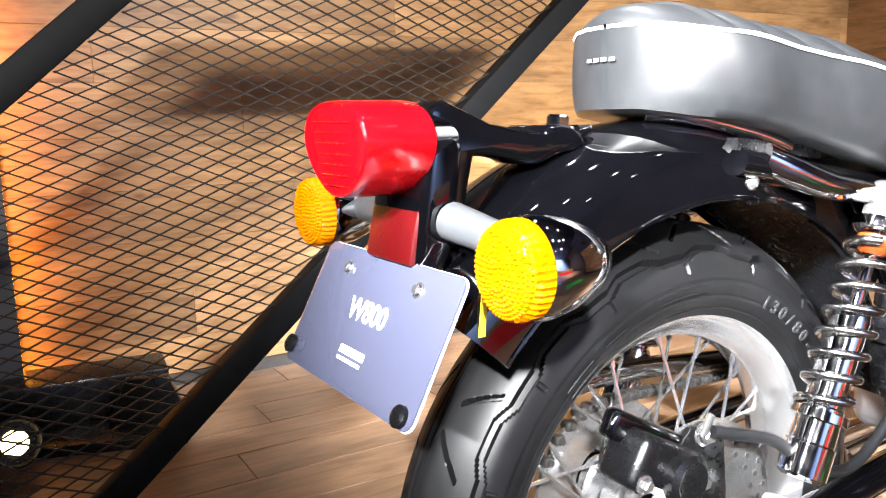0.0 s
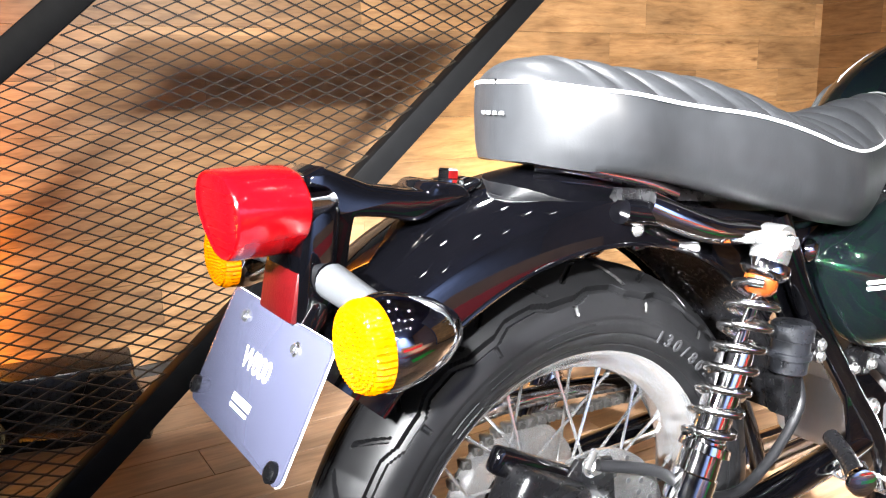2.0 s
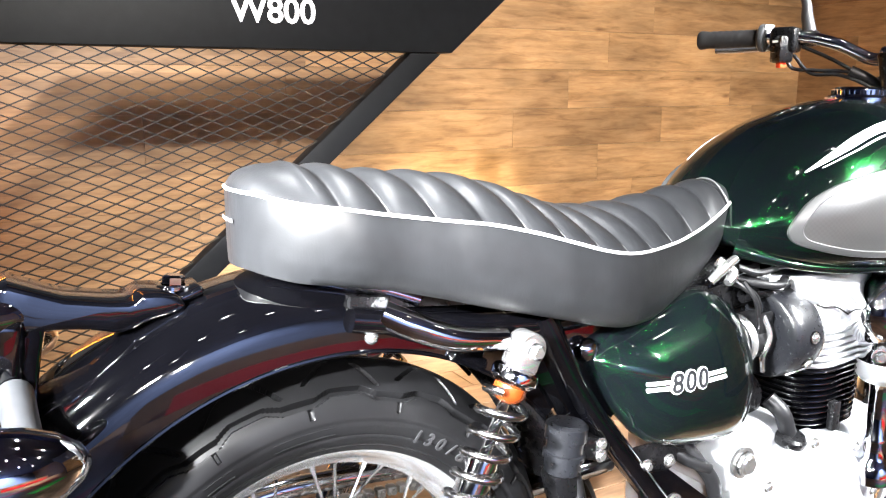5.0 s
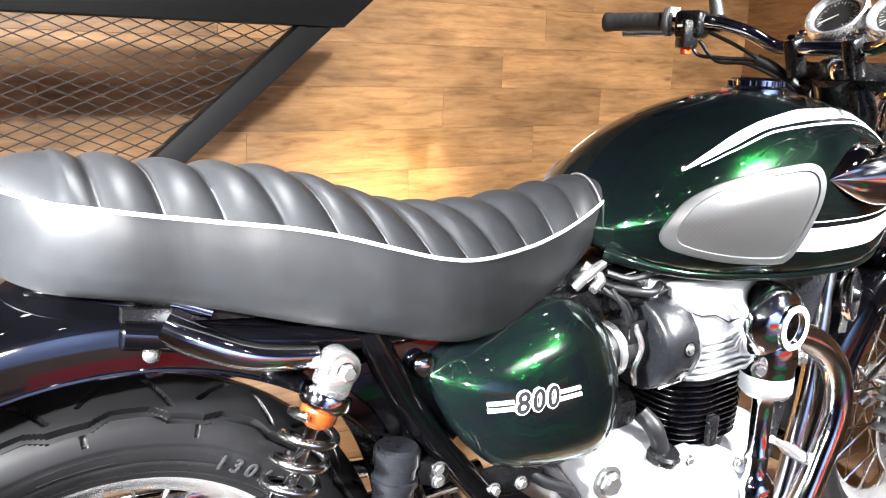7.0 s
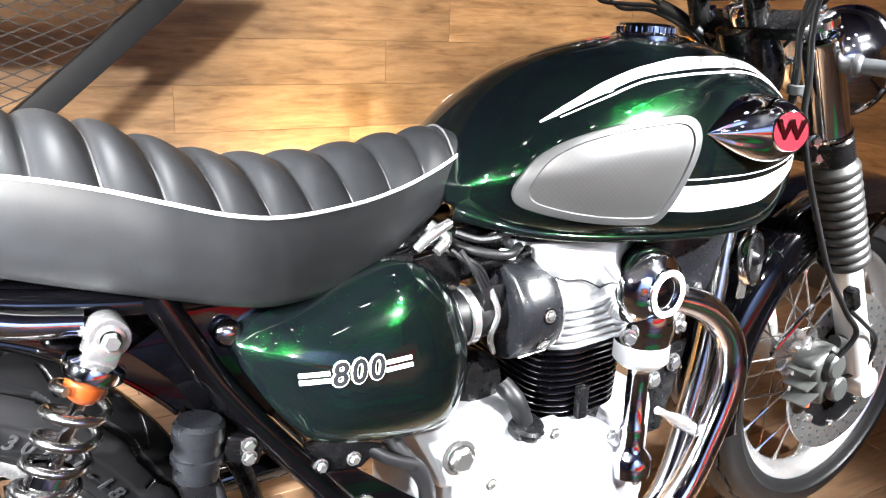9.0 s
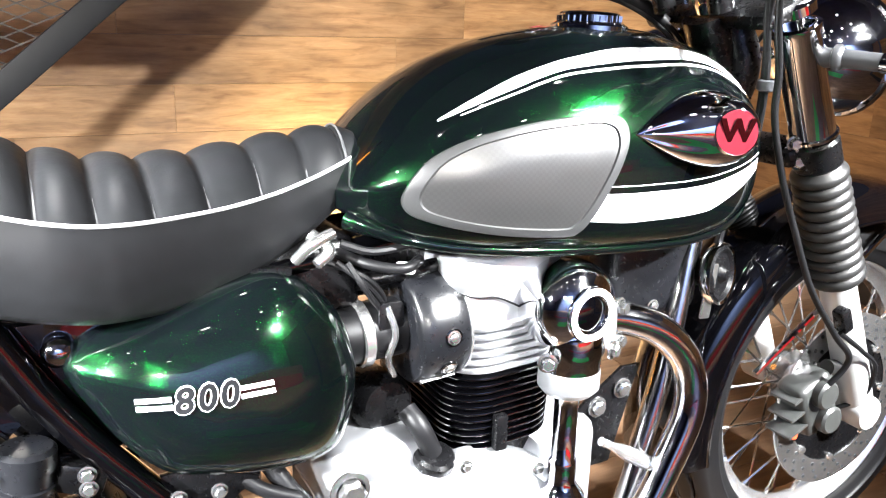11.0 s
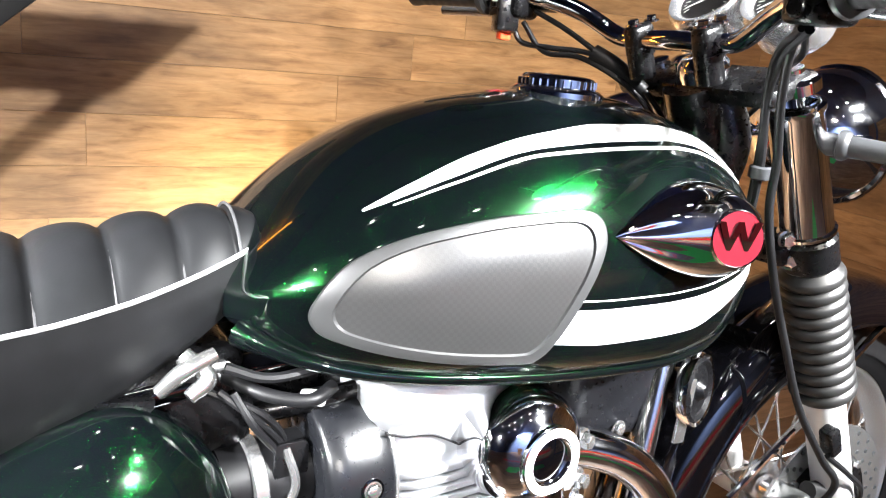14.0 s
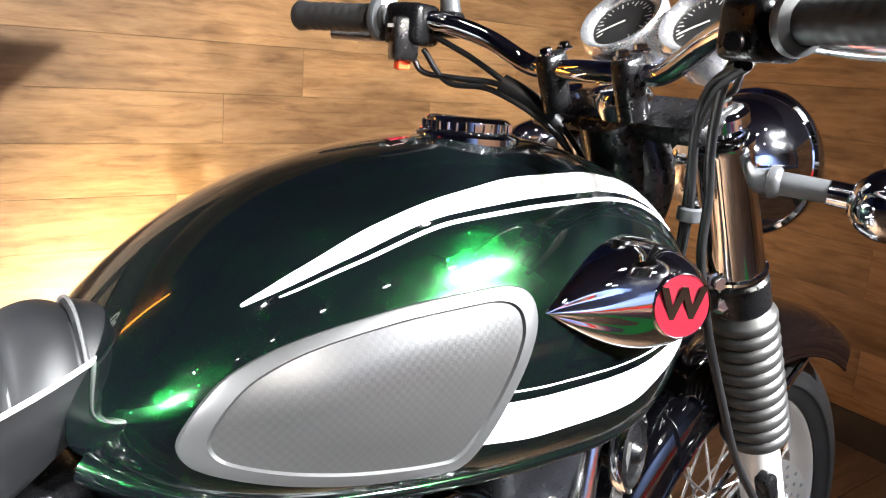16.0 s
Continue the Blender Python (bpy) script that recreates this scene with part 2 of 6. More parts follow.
PLATE = surface("slate_acrylic", (0.034, 0.036, 0.056), 0.12, scale=3, vary=0.05, coat=0.2)
CLEAR_EDGE = surface("acrylic_edge", (0.75, 0.76, 0.82), 0.15, vary=0.03)
GREY_PLASTIC = surface("grey_stem_rubber", (0.03, 0.0315, 0.034), 0.36, scale=40)
GRAPHITE = surface("graphite_paint", (0.005, 0.0053, 0.0065), 0.28, 0.2, vary=0.04, scale=30, rough_vary=0.01)
CALIPER = surface("grey_anodised", (0.024, 0.025, 0.024), 0.36, scale=40)
RED_ENAMEL = surface("red_enamel", (0.1, 0.003, 0.008), 0.35, vary=0.05, coat=0.1, spec=0.2)
RED_SWITCH = surface("red_switch", (0.85, 0.07, 0.02), 0.35, vary=0.05)
ORANGE_RUBBER = surface("orange_bump_stop", (0.07, 0.013, 0.002), 0.25)
DIAL = surface("dial_face", (0.015, 0.015, 0.016), 0.4)
LETTER = surface("raised_lettering", (0.011, 0.011, 0.012), 0.35)
CLEAR_GLASS, _t, _b = nodes_of("gauge_glass")
_b.inputs["Transmission Weight"].default_value, _b.inputs["Roughness"].default_value = 1.0, 0.02
YELLOW = surface("yellow_tag", (0.8, 0.62, 0.02), 0.4)
LAMP_GLOW = glowing("lamp_glow", (1.0, 0.74, 0.36), 12.0)
LED_ORANGE = glowing("led_amber", (1.0, 0.38, 0.04), 14.0)
CEILING_GLOW = glowing("ceiling_lamp_glow", (1.0, 0.97, 0.92), 45.0)

# ---- modelling helpers ----
V = Vector


def empty(name):
    return new(name)


def part(name, bm, material, parent=None, label="", smooth=True, angle=40):
    """Links a bmesh as one mesh object, under a thing or a part."""
    me = bpy.data.meshes.new(name)
    bm.to_mesh(me)
    bm.free()
    return from_mesh(name, me, material, parent, label, smooth, angle)


def from_mesh(name, me, material, parent=None, label="", smooth=True, angle=40):
    me.materials.append(material)
    if smooth:
        me.shade_smooth()
        me.set_sharp_from_angle(angle=radians(angle))
    ob = new(name, me)
    if parent:
        ob.parent = parent
    if label:
        tagged(ob, label)
    return ob


def hermite(xs, ys, x):
    """Smooth, overshoot-free curve through points, at x."""
    xs, ys = list(xs), list(ys)
    if x <= xs[0]:
        return ys[0]
    if x >= xs[-1]:
        return ys[-1]
    d = [(b - a) / (q - p) for a, b, p, q in zip(ys, ys[1:], xs, xs[1:])]
    m = [d[0]] + [0 if a * b <= 0 else 2 * a * b / (a + b) for a, b in zip(d, d[1:])] + [d[-1]]
    i = max(k for k in range(len(xs) - 1) if xs[k] <= x)
    h = xs[i + 1] - xs[i]
    s = (x - xs[i]) / h
    return (2 * s**3 - 3 * s**2 + 1) * ys[i] + (s**3 - 2 * s**2 + s) * h * m[i] + (3 * s**2 - 2 * s**3) * ys[i + 1] + (s**3 - s**2) * h * m[i + 1]


def catmull(points, per=8, closed=False):
    pts = [V(p) for p in points]
    k = len(pts)
    out = []
    for i in range(k if closed else k - 1):
        p0 = pts[(i - 1) % k] if closed or i else pts[0] * 2 - pts[1]
        p1, p2 = pts[i], pts[(i + 1) % k]
        p3 = pts[(i + 2) % k] if closed or i + 2 < k else p2 * 2 - p1
        for j in range(per):
            s = j / per
            out.append(0.5 * (2 * p1 + (p2 - p0) * s + (2 * p0 - 5 * p1 + 4 * p2 - p3) * s * s + (3 * p1 - p0 - 3 * p2 + p3) * s**3))
    if not closed:
        out.append(pts[-1])
    return out


def grid_faces(bm, rows, closed_u=False, closed_v=False, flip=False):
    """Quads over rows of verts; closed_u: each row is a ring."""
    R = list(range(len(rows)))
    for a, b in zip(R, R[1:] + R[:1] if closed_v else R[1:]):
        k = len(rows[a])
        for i in range(k if closed_u else k - 1):
            j = (i + 1) % k
            f = [rows[a][i], rows[a][j], rows[b][j], rows[b][i]]
            if len(set(f)) == 4:
                bm.faces.new(f[::-1] if flip else f)


def tube(points, radius, seg=12, per=8, bm=None, smooth=True, caps=True):
    """A round tube along a smooth path; radius: one number, or one for each given point."""
    bm = bm or bmesh.new()
    path = catmull(points, per) if smooth and len(points) > 2 else [V(p) for p in points]
    if isinstance(radius, (int, float)):
        rad = [radius] * len(path)
    else:
        src = np.linspace(0, 1, len(radius))
        rad = np.interp(np.linspace(0, 1, len(path)), src, radius)
    rows, normal = [], None
    for i, p in enumerate(path):
        d = (path[min(i + 1, len(path) - 1)] - path[max(i - 1, 0)]).normalized()
        if normal is None:
            normal = d.orthogonal().normalized()
        normal = (normal - d * normal.dot(d)).normalized()
        side = d.cross(normal)
        rows.append([bm.verts.new(p + float(rad[i]) * (normal * math.cos(a) + side * math.sin(a))) for a in np.linspace(0, 2 * math.pi, seg, endpoint=False)])
    grid_faces(bm, rows, closed_u=True)
    if caps:
        bm.faces.new(rows[0][::-1])
        bm.faces.new(rows[-1])
    return bm


def lathe(profile, origin, axis, seg=48, bm=None, close=False):
    """Turns a profile of (radius, height along the axis) round an axis."""
    bm = bm or bmesh.new()
    q = V((0, 0, 1)).rotation_difference(V(axis).normalized())
    rows = []
    for r, h in profile:
        if r < 1e-6:
            v = bm.verts.new(V(origin) + q @ V((0, 0, h)))
            rows.append([v] * seg)
        else:
            rows.append([bm.verts.new(V(origin) + q @ V((r * math.cos(a), r * math.sin(a), h))) for a in np.linspace(0, 2 * math.pi, seg, endpoint=False)])
    pairs = list(zip(rows, rows[1:])) + ([(rows[-1], rows[0])] if close else [])
    for a, b in pairs:
        for i in range(seg):
            j = (i + 1) % seg
            f = []
            for v in (a[i], a[j], b[j], b[i]):
                if v not in f:
                    f.append(v)
            if len(f) > 2:
                bm.faces.new(f)
    return bm


def block(size, m=None, bevel=0.0, bm=None, seg=2):
    """A bevelled box of that size round the origin of the pose m."""
    out = bm or bmesh.new()
    tmp = bmesh.new()
    bmesh.ops.create_cube(tmp, size=1)
    bmesh.ops.scale(tmp, vec=size, verts=tmp.verts)
    if bevel:
        bmesh.ops.bevel(tmp, geom=tmp.edges[:], offset=bevel, segments=seg, profile=0.5, affect="EDGES")
    bmesh.ops.transform(tmp, matrix=m or Matrix(), verts=tmp.verts)
    me = bpy.data.meshes.new("tmp")
    tmp.to_mesh(me)
    tmp.free()
    out.from_mesh(me)
    bpy.data.meshes.remove(me)
    return out


def rod(a, b, r, seg=8, bm=None):
    return tube([a, b], r, seg, bm=bm, smooth=False)


def prism(outline, m, depth, bevel=0.0, bm=None):
    """An outline in the x-y plane of the pose m, made depth thick along its z."""
    out = bm or bmesh.new()
    tmp = bmesh.new()
    f = tmp.faces.new([tmp.verts.new((x, y, 0)) for x, y in outline])
    ext = bmesh.ops.extrude_face_region(tmp, geom=[f])
    bmesh.ops.translate(tmp, vec=(0, 0, depth), verts=[v for v in ext["geom"] if isinstance(v, bmesh.types.BMVert)])
    bmesh.ops.recalc_face_normals(tmp, faces=tmp.faces)
    if bevel:
        edges = [e for e in tmp.edges if abs(e.verts[0].co.z - e.verts[1].co.z) < 1e-6]
        bmesh.ops.bevel(tmp, geom=edges, offset=bevel, segments=2, profile=0.5, affect="EDGES")
    bmesh.ops.transform(tmp, matrix=m, verts=tmp.verts)
    me = bpy.data.meshes.new("tmp")
    tmp.to_mesh(me)
    tmp.free()
    out.from_mesh(me)
    bpy.data.meshes.remove(me)
    return out


def rounded(w, h, r, k=5):
    pts = []
    for cx, cy, a0 in ((w / 2 - r, h / 2 - r, 0), (-w / 2 + r, h / 2 - r, 90), (-w / 2 + r, -h / 2 + r, 180), (w / 2 - r, -h / 2 + r, 270)):
        for i in range(k + 1):
            a = radians(a0 + 90 * i / k)
            pts.append((cx + r * math.cos(a), cy + r * math.sin(a)))
    return pts


def frame_of(origin, x_axis, y_axis):
    """A pose with its x and y axes given."""
    x = V(x_axis).normalized()
    z = x.cross(V(y_axis)).normalized()
    y = z.cross(x)
    m = Matrix((x, y, z)).transposed().to_4x4()
    m.translation = V(origin)
    return m


def letters(text, size, depth, m, spacing=1.0, shear=0.0, bold=0.0):
    """A bmesh of raised words, centred on the pose m, in its x-y plane."""
    cu = bpy.data.curves.new("words", "FONT")
    cu.body, cu.size, cu.extrude, cu.align_x, cu.align_y, cu.space_character, cu.shear = text, size, depth, "CENTER", "CENTER", spacing, shear
    cu.offset, cu.resolution_u = bold, 3
    ob = new("words", cu)
    bpy.context.view_layer.update()
    me = bpy.data.meshes.new_from_object(ob.evaluated_get(bpy.context.evaluated_depsgraph_get()))
    bpy.data.objects.remove(ob)
    bm = bmesh.new()
    bm.from_mesh(me)
    bmesh.ops.transform(bm, matrix=m, verts=bm.verts)
    bpy.data.meshes.remove(me)
    return bm


def bolt(origin, axis, r=0.006, h=0.005, bm=None):
    """A hexagon head with a washer."""
    bm = lathe([(0, 0), (r * 1.45, 0), (r * 1.45, h * 0.25), (r * 1.1, h * 0.3)], origin, axis, 20, bm)
    return lathe([(r, h * 0.25), (r, h * 0.85), (r * 0.8, h), (0, h)], origin, axis, 6, bm)

# ---- the place: walls, floor, ceiling ----
TILTED = radians(-1.494)
WALL = Matrix.Rotation(TILTED, 4, "Z")  # u along the wall, v away from the eye
WALL_V = 1.751


def wall_pose(u, v, z):
    m = WALL @ Matrix.Translation((u, v, z))
    return m


def plank(name, u0, u1, w0, w1, thick, gap=0.0003):
    """One plank lying in its own x-y plane, z up, bevelled along its rim."""
    bm = bmesh.new()
    a, b, c, d = u0 + gap, u1 - gap, w0 + gap, w1 - gap
    e = 0.0009
    low = [bm.verts.new(p) for p in ((a, c, 0), (b, c, 0), (b, d, 0), (a, d, 0))]
    mid = [bm.verts.new((x, y, thick - e)) for x, y in ((a, c), (b, c), (b, d), (a, d))]
    top = [bm.verts.new((x, y, thick)) for x, y in ((a + e, c + e), (b - e, c + e), (b - e, d - e), (a + e, d - e))]
    grid_faces(bm, [low, mid, top], closed_u=True)
    bm.faces.new(top)
    bmesh.ops.translate(bm, vec=(-(a + b) / 2, -(c + d) / 2, 0), verts=bm.verts)
    return bm, (a + b) / 2, (c + d) / 2


def slab(name, size, m, material, label, category):
    return tagged(part(name, block(size, m), material, smooth=False), label, category, kind="structure")


wall_north = slab("wall_north", (4.3, 0.12, 2.6), wall_pose(1.45, WALL_V + 0.068, 1.3), HALL_DARK, "back wall clad with horizontal oak-look planks", "wall")
CORNER = V((3.10, 1.69, 0))
SIDE_DIR = V((-0.19, -1.0, 0)).normalized()
wall_east = slab("wall_east", (3.4, 0.12, 2.6), Matrix.Translation(CORNER + SIDE_DIR * 1.7 + V((0.068, -0.012, 1.3))) @ Matrix.Rotation(math.atan2(SIDE_DIR.y, SIDE_DIR.x), 4, "Z"), HALL_DARK, "side wall clad with oak-look planks", "wall")

ROW = 0.148
# back wall planks: rows of 0.148 m, joints staggered, the seen joints where they are
joints = {0: [-0.9, 0.62, 1.895, 3.0], 1: [-0.3, 0.55, 1.70, 2.6], 2: [0.1, 1.44, 2.2, 2.75], 3: [-0.6, 0.7, 1.86, 2.5], 4: [0.25, 1.3, 2.05, 2.9]}
for k in range(-7, 9):
    z1 = 1.175 - ROW * k
    z0 = max(z1 - ROW, 0.035)
    if z1 <= 0.05:
        continue
    cuts = joints.get(k) or [-0.5 + ((k * 0.37) % 0.9) + 1.05 * i for i in range(4)]
    cuts = [-0.62] + [c for c in cuts if -0.4 < c < 3.05] + [3.14]
    for a, b in zip(cuts, cuts[1:]):
        bm, cu, cw = plank("plank", a, b, z0, z1, 0.008)
        ob = part("plank", bm, WALL_WOOD, wall_north, smooth=False)
        ob.matrix_basis = WALL @ frame_of((cu, WALL_V + 0.008, cw), (1, 0, 0), (0, 0, 1))
for k in range(-3, 9):
    z1 = 1.175 - ROW * k
    z0 = max(z1 - ROW, 0.1)
    if z1 <= 0.11:
        continue
    cuts = [0.0] + [0.35 + ((k * 0.41) % 0.8) + 0.95 * i for i in range(3)] + [3.3]
    for a, b in zip(cuts, cuts[1:]):
        bm, cu, cw = plank("plank", a, b, z0, z1, 0.008)
        ob = part("plank", bm, WALL_WOOD, wall_east, smooth=False)
        back = frame_of(CORNER + SIDE_DIR * cu + V((0.008, 0, cw)), SIDE_DIR, (0, 0, 1))
        ob.matrix_basis = back
slab("baseboard_1", (3.75, 0.014, 0.035), wall_pose(1.25, WALL_V - 0.005, 0.0175), SKIRTING, "narrow black skirting at the foot of the wall", "skirting")
slab("baseboard_2", (3.3, 0.02, 0.1), Matrix.Translation(CORNER + SIDE_DIR * 1.65 + V((-0.004, 0, 0.05))) @ Matrix.Rotation(math.atan2(SIDE_DIR.y, SIDE_DIR.x), 4, "Z"), SKIRTING, "black skirting at the foot of the side wall", "skirting")

floor = slab("floor", (14.0, 11.0, 0.1), Matrix.Translation((-1.0, -3.4, -0.058)), HALL_BROWN, "floor laid with brown oak-look planks", "floor")
slab("ceiling", (14.0, 11.0, 0.1), Matrix.Translation((-1.0, -3.4, 4.05)), HALL_DARK, "dark exhibition hall ceiling", "ceiling")
# unseen; blue-grey chosen for what the tank emblem and chrome mirror
slab("wall_south", (14.0, 0.1, 4.0), Matrix.Translation((-1.0, -8.6, 2.0)), HALL_BLUE, "unseen hall wall, blue-grey for the chrome reflections", "wall")
slab("wall_west", (0.1, 11.0, 4.0), Matrix.Translation((-7.8, -3.4, 2.0)), HALL_DARK, "plain dark hall wall", "wall")
# unseen; brown chosen for what the rear mudguard mirrors
slab("wall_far_east", (0.1, 11.0, 4.0), Matrix.Translation((5.8, -3.4, 2.0)), HALL_BROWN, "unseen hall wall, brown for the mudguard reflections", "wall")
slab("wall_far_north", (14.0, 0.1, 4.0), Matrix.Translation((-1.0, 2.1, 2.0)), HALL_DARK, "plain dark hall wall", "wall")
# added out of view: gives the brown band mirrored in the mudguard
slab("wall_reflected_brown", (5.0, 0.08, 0.75), Matrix.Translation((2.0, -5.0, 0.375)), HALL_BROWN, "unseen low brown wall, added for reflections", "partition")
# unseen strip, laid only to be mirrored as red in glossy parts
slab("floor_reflected_red", (3.2, 0.3, 0.006), Matrix.Translation((0.6, -2.1, 0.004)), RED_PANEL, "unseen red floor strip, added for reflections", "carpet")
# added out of view: gives the red band mirrored in the mudguard
slab("wall_reflected_red", (4.0, 0.08, 0.4), Matrix.Translation((2.0, -4.7, 0.2)), RED_PANEL, "unseen low red wall, added for reflections", "partition")
# unseen strip, laid only to be mirrored as green in paint and chrome
slab("floor_reflected_green", (1.1, 0.34, 0.006), Matrix.Translation((0.85, -1.2, 0.004)), GREEN_PANEL, "unseen green floor strip, added for reflections", "carpet")

# dark panel beside the oak wall, with an amber light strip along its hidden edge
slab("wall_side_panel", (1.7, 0.13, 2.6), wall_pose(-1.40, WALL_V - 0.066, 1.3), GREY_WALL, "dark grey partition beside the oak wall", "partition")
led = tagged(part("light_strip", block((0.002, 0.05, 2.3), wall_pose(-0.549, WALL_V - 0.05, 1.2)), LED_ORANGE, smooth=False), "amber light strip along the edge of the grey partition", "light strip")


# ---- slanted display panel of expanded steel ----
PANEL_V, SLANT = 0.734, 1.155


def panel_at(u, z, v=PANEL_V):
    return WALL @ V((u, v, z))


def slanted_bar(u_in, width, z0, z1, v0, v1, bevel=0.003):
    out = [(u_in + SLANT * (z0 - 1.03), z0), (u_in + width + SLANT * (z0 - 1.03), z0), (u_in + width + SLANT * (z1 - 1.03), z1), (u_in + SLANT * (z1 - 1.03), z1)]
    m = WALL @ frame_of((0, v1, 0), (1, 0, 0), (0, 0, 1))
    return prism(out, m, v1 - v0, bevel)


display_panel = tagged(empty("display_panel"), "slanted black steel display frame filled with expanded metal mesh", "display panel")
part("side_rail", slanted_bar(0.492, 0.072, 0.0, 1.03, 0.712, 0.752), POWDER, display_panel)
part("side_rail", slanted_bar(-0.37, 0.075, 0.0, 1.03, 0.712, 0.752), POWDER, display_panel)
part("bottom_rail", slanted_bar(-0.295, 0.787, 0.0, 0.05, 0.714, 0.75), POWDER, display_panel)
sign_board = part("sign_board", slanted_bar(-0.355, 0.94, 1.031, 1.2, 0.706, 0.756), POWDER, display_panel, "charcoal sign board with white lettering")
bm = letters("W800", 0.066, 0.0008, WALL @ frame_of((0.199, 0.7045, 1.1), (1, 0, 0), (0, 0, 1)), 0.98, bold=0.0012)
part("lettering", bm, SIGN_WHITE, sign_board, smooth=False)
# diamond mesh: two families of strands with flattened crossings
CW, CH, Z0, Z1 = 0.052, 0.0225, 0.03, 1.032
bm = bmesh.new()


def strand(a, b, bm):
    d = (b - a).normalized()
    side = d.cross(V((0, 1, 0))).normalized() * 0.0012
    deep = V((0, 0.0017, 0))
    rows = [[bm.verts.new(p + s * side + q * deep) for s, q in ((-1, -1), (1, -1), (1, 1), (-1, 1))] for p in (a, b)]
    grid_faces(bm, rows, closed_u=True)


rows_n = int((Z1 - Z0) / (CH / 2))
for r in range(rows_n):
    za, zb = Z0 + r * CH / 2, Z0 + (r + 1) * CH / 2
    lo, hi = -0.30 + SLANT * (za - 1.03), 0.495 + SLANT * (za - 1.03)
    shift = (r % 2) * CW / 2
    k0, k1 = math.floor((lo - shift) / CW), math.ceil((hi - shift) / CW)
    for k in range(k0, k1 + 1):
        u = k * CW + shift
        if lo <= u <= hi:
            for s in (-1, 1):
                u2 = u + s * CW / 2
                if lo - 0.01 <= u2 <= hi + 0.025:
                    strand(panel_at(u, za, 0.733 - 0.001 * s), panel_at(u2, zb, 0.733 + 0.001 * s), bm)
            p = panel_at(u, za, 0.733)
            vs = [bm.verts.new(p + V(q)) for q in ((-0.0042, -0.0022, 0), (0, -0.0022, -0.0022), (0.0042, -0.0022, 0), (0, -0.0022, 0.0022))]
            ws = [bm.verts.new(v.co + V((0, 0.0044, 0))) for v in vs]
            bm.faces.new(vs)
            grid_faces(bm, [vs, ws], closed_u=True)
part("mesh", bm, MESH_STEEL, display_panel, "expanded steel mesh with diamond openings", smooth=False)

# ---- floor lamp behind the panel ----

def floor_spotlight(x, y, label, glow):
    lamp = tagged(empty("floor_spotlight"), label, "spotlight")
    at = V((x, y, 0))
    aim = (0.15, -1, 0.35)
    part("base", block((0.42, 0.2, 0.03), Matrix.Translation(at + V((0.2, 0.18, 0.015))) @ pose(0, 0, 0, 0, 0, -20), 0.006), SATIN_BLACK, lamp)
    part("yoke", prism([(-0.1, 0), (0.1, 0), (0.05, 0.12), (-0.05, 0.12)], Matrix.Translation(at + V((0.31, 0.15, 0.03))) @ pose(0, 0, 0, 90, 0, -20), 0.03, 0.003), SATIN_BLACK, lamp)
    part("housing", lathe([(0, -0.12), (0.04, -0.12), (0.05, -0.1), (0.055, 0), (0.05, 0.004), (0.045, -0.012), (0, -0.012)], at + V((0, 0, 0.1)), aim, 32), SATIN_BLACK, lamp)
    part("lamp", lathe([(0, 0.004), (0.018, 0.003), (0.028, -0.006), (0.028, -0.011), (0, -0.011)], at + V((0, 0, 0.1)), aim, 24), glow, lamp, "lit warm lamp")
    return lamp


first_lamp = floor_spotlight(-0.56, 1.27, "small black floor spotlight, switched on, beside the wall", LAMP_GLOW)
part("case", block((0.5, 0.16, 0.14), pose(-0.42, 1.6, 0.07, 0, 0, -8), 0.01), SATIN_BLACK, first_lamp)
# an added, unseen twin that brightens the wall behind the motorcycle
wash = tagged(empty("floor_spotlight"), "added floor spotlight, unseen, brightening the oak wall", "spotlight")
part("base", block((0.16, 0.12, 0.02), pose(1.2, 1.27, 0.01), 0.005), SATIN_BLACK, wash)
part("housing", lathe([(0, -0.09), (0.036, -0.09), (0.045, -0.075), (0.047, -0.02), (0.043, -0.016), (0.04, -0.03), (0, -0.03)], (1.2, 1.31, 0.095), (0, 0.39, 0.31), 32), SATIN_BLACK, wash)
part("lamp", lathe([(0, -0.022), (0.03, -0.024), (0.036, -0.029), (0, -0.0295)], (1.2, 1.31, 0.095), (0, 0.39, 0.31), 24), LAMP_GLOW, wash, "lit warm lamp")

# ---- ceiling lamps ----


def ceiling_lamp(x, y, z, r):
    lamp = tagged(empty("ceiling_lamp"), "round white exhibition ceiling lamp, switched on", "ceiling lamp", group="ceiling lamps")
    part("housing", lathe([(r * 1.15, 0.1), (r * 1.15, -0.02), (r, -0.02), (r, 0.02), (0, 0.02)], (0, 0, 0), (0, 0, 1), 24), HALL_DARK, lamp)
    part("rod", rod((0, 0, 0.02), (0, 0, 4.0 - z), 0.01), HALL_DARK, lamp)
    part("diffuser", lathe([(0, 0.0), (r, 0.0), (r, 0.01), (0, 0.01)], (0, 0, 0), (0, 0, 1), 24), CEILING_GLOW, lamp, "glowing round diffuser")
    lamp.matrix_basis = Matrix.Translation((x, y, z))
    return lamp


first = ceiling_lamp(0, 0, 3.2, 0.05)
spots = [(-1.4, -1.6), (-0.6, -1.7), (0.3, -1.6), (1.2, -1.7), (2.0, -1.5), (-1.0, -3.2), (0.1, -3.3), (1.3, -3.1), (2.4, -3.2), (-2.2, -2.6), (0.6, -0.2), (-0.3, -0.3), (1.7, -0.3)]
for i, (x, y) in enumerate(spots):
    if i == 0:
        first.matrix_basis = Matrix.Translation((x, y, 3.2))
    else:
        copy_thing(first, Matrix.Translation((x, y, 3.2)))

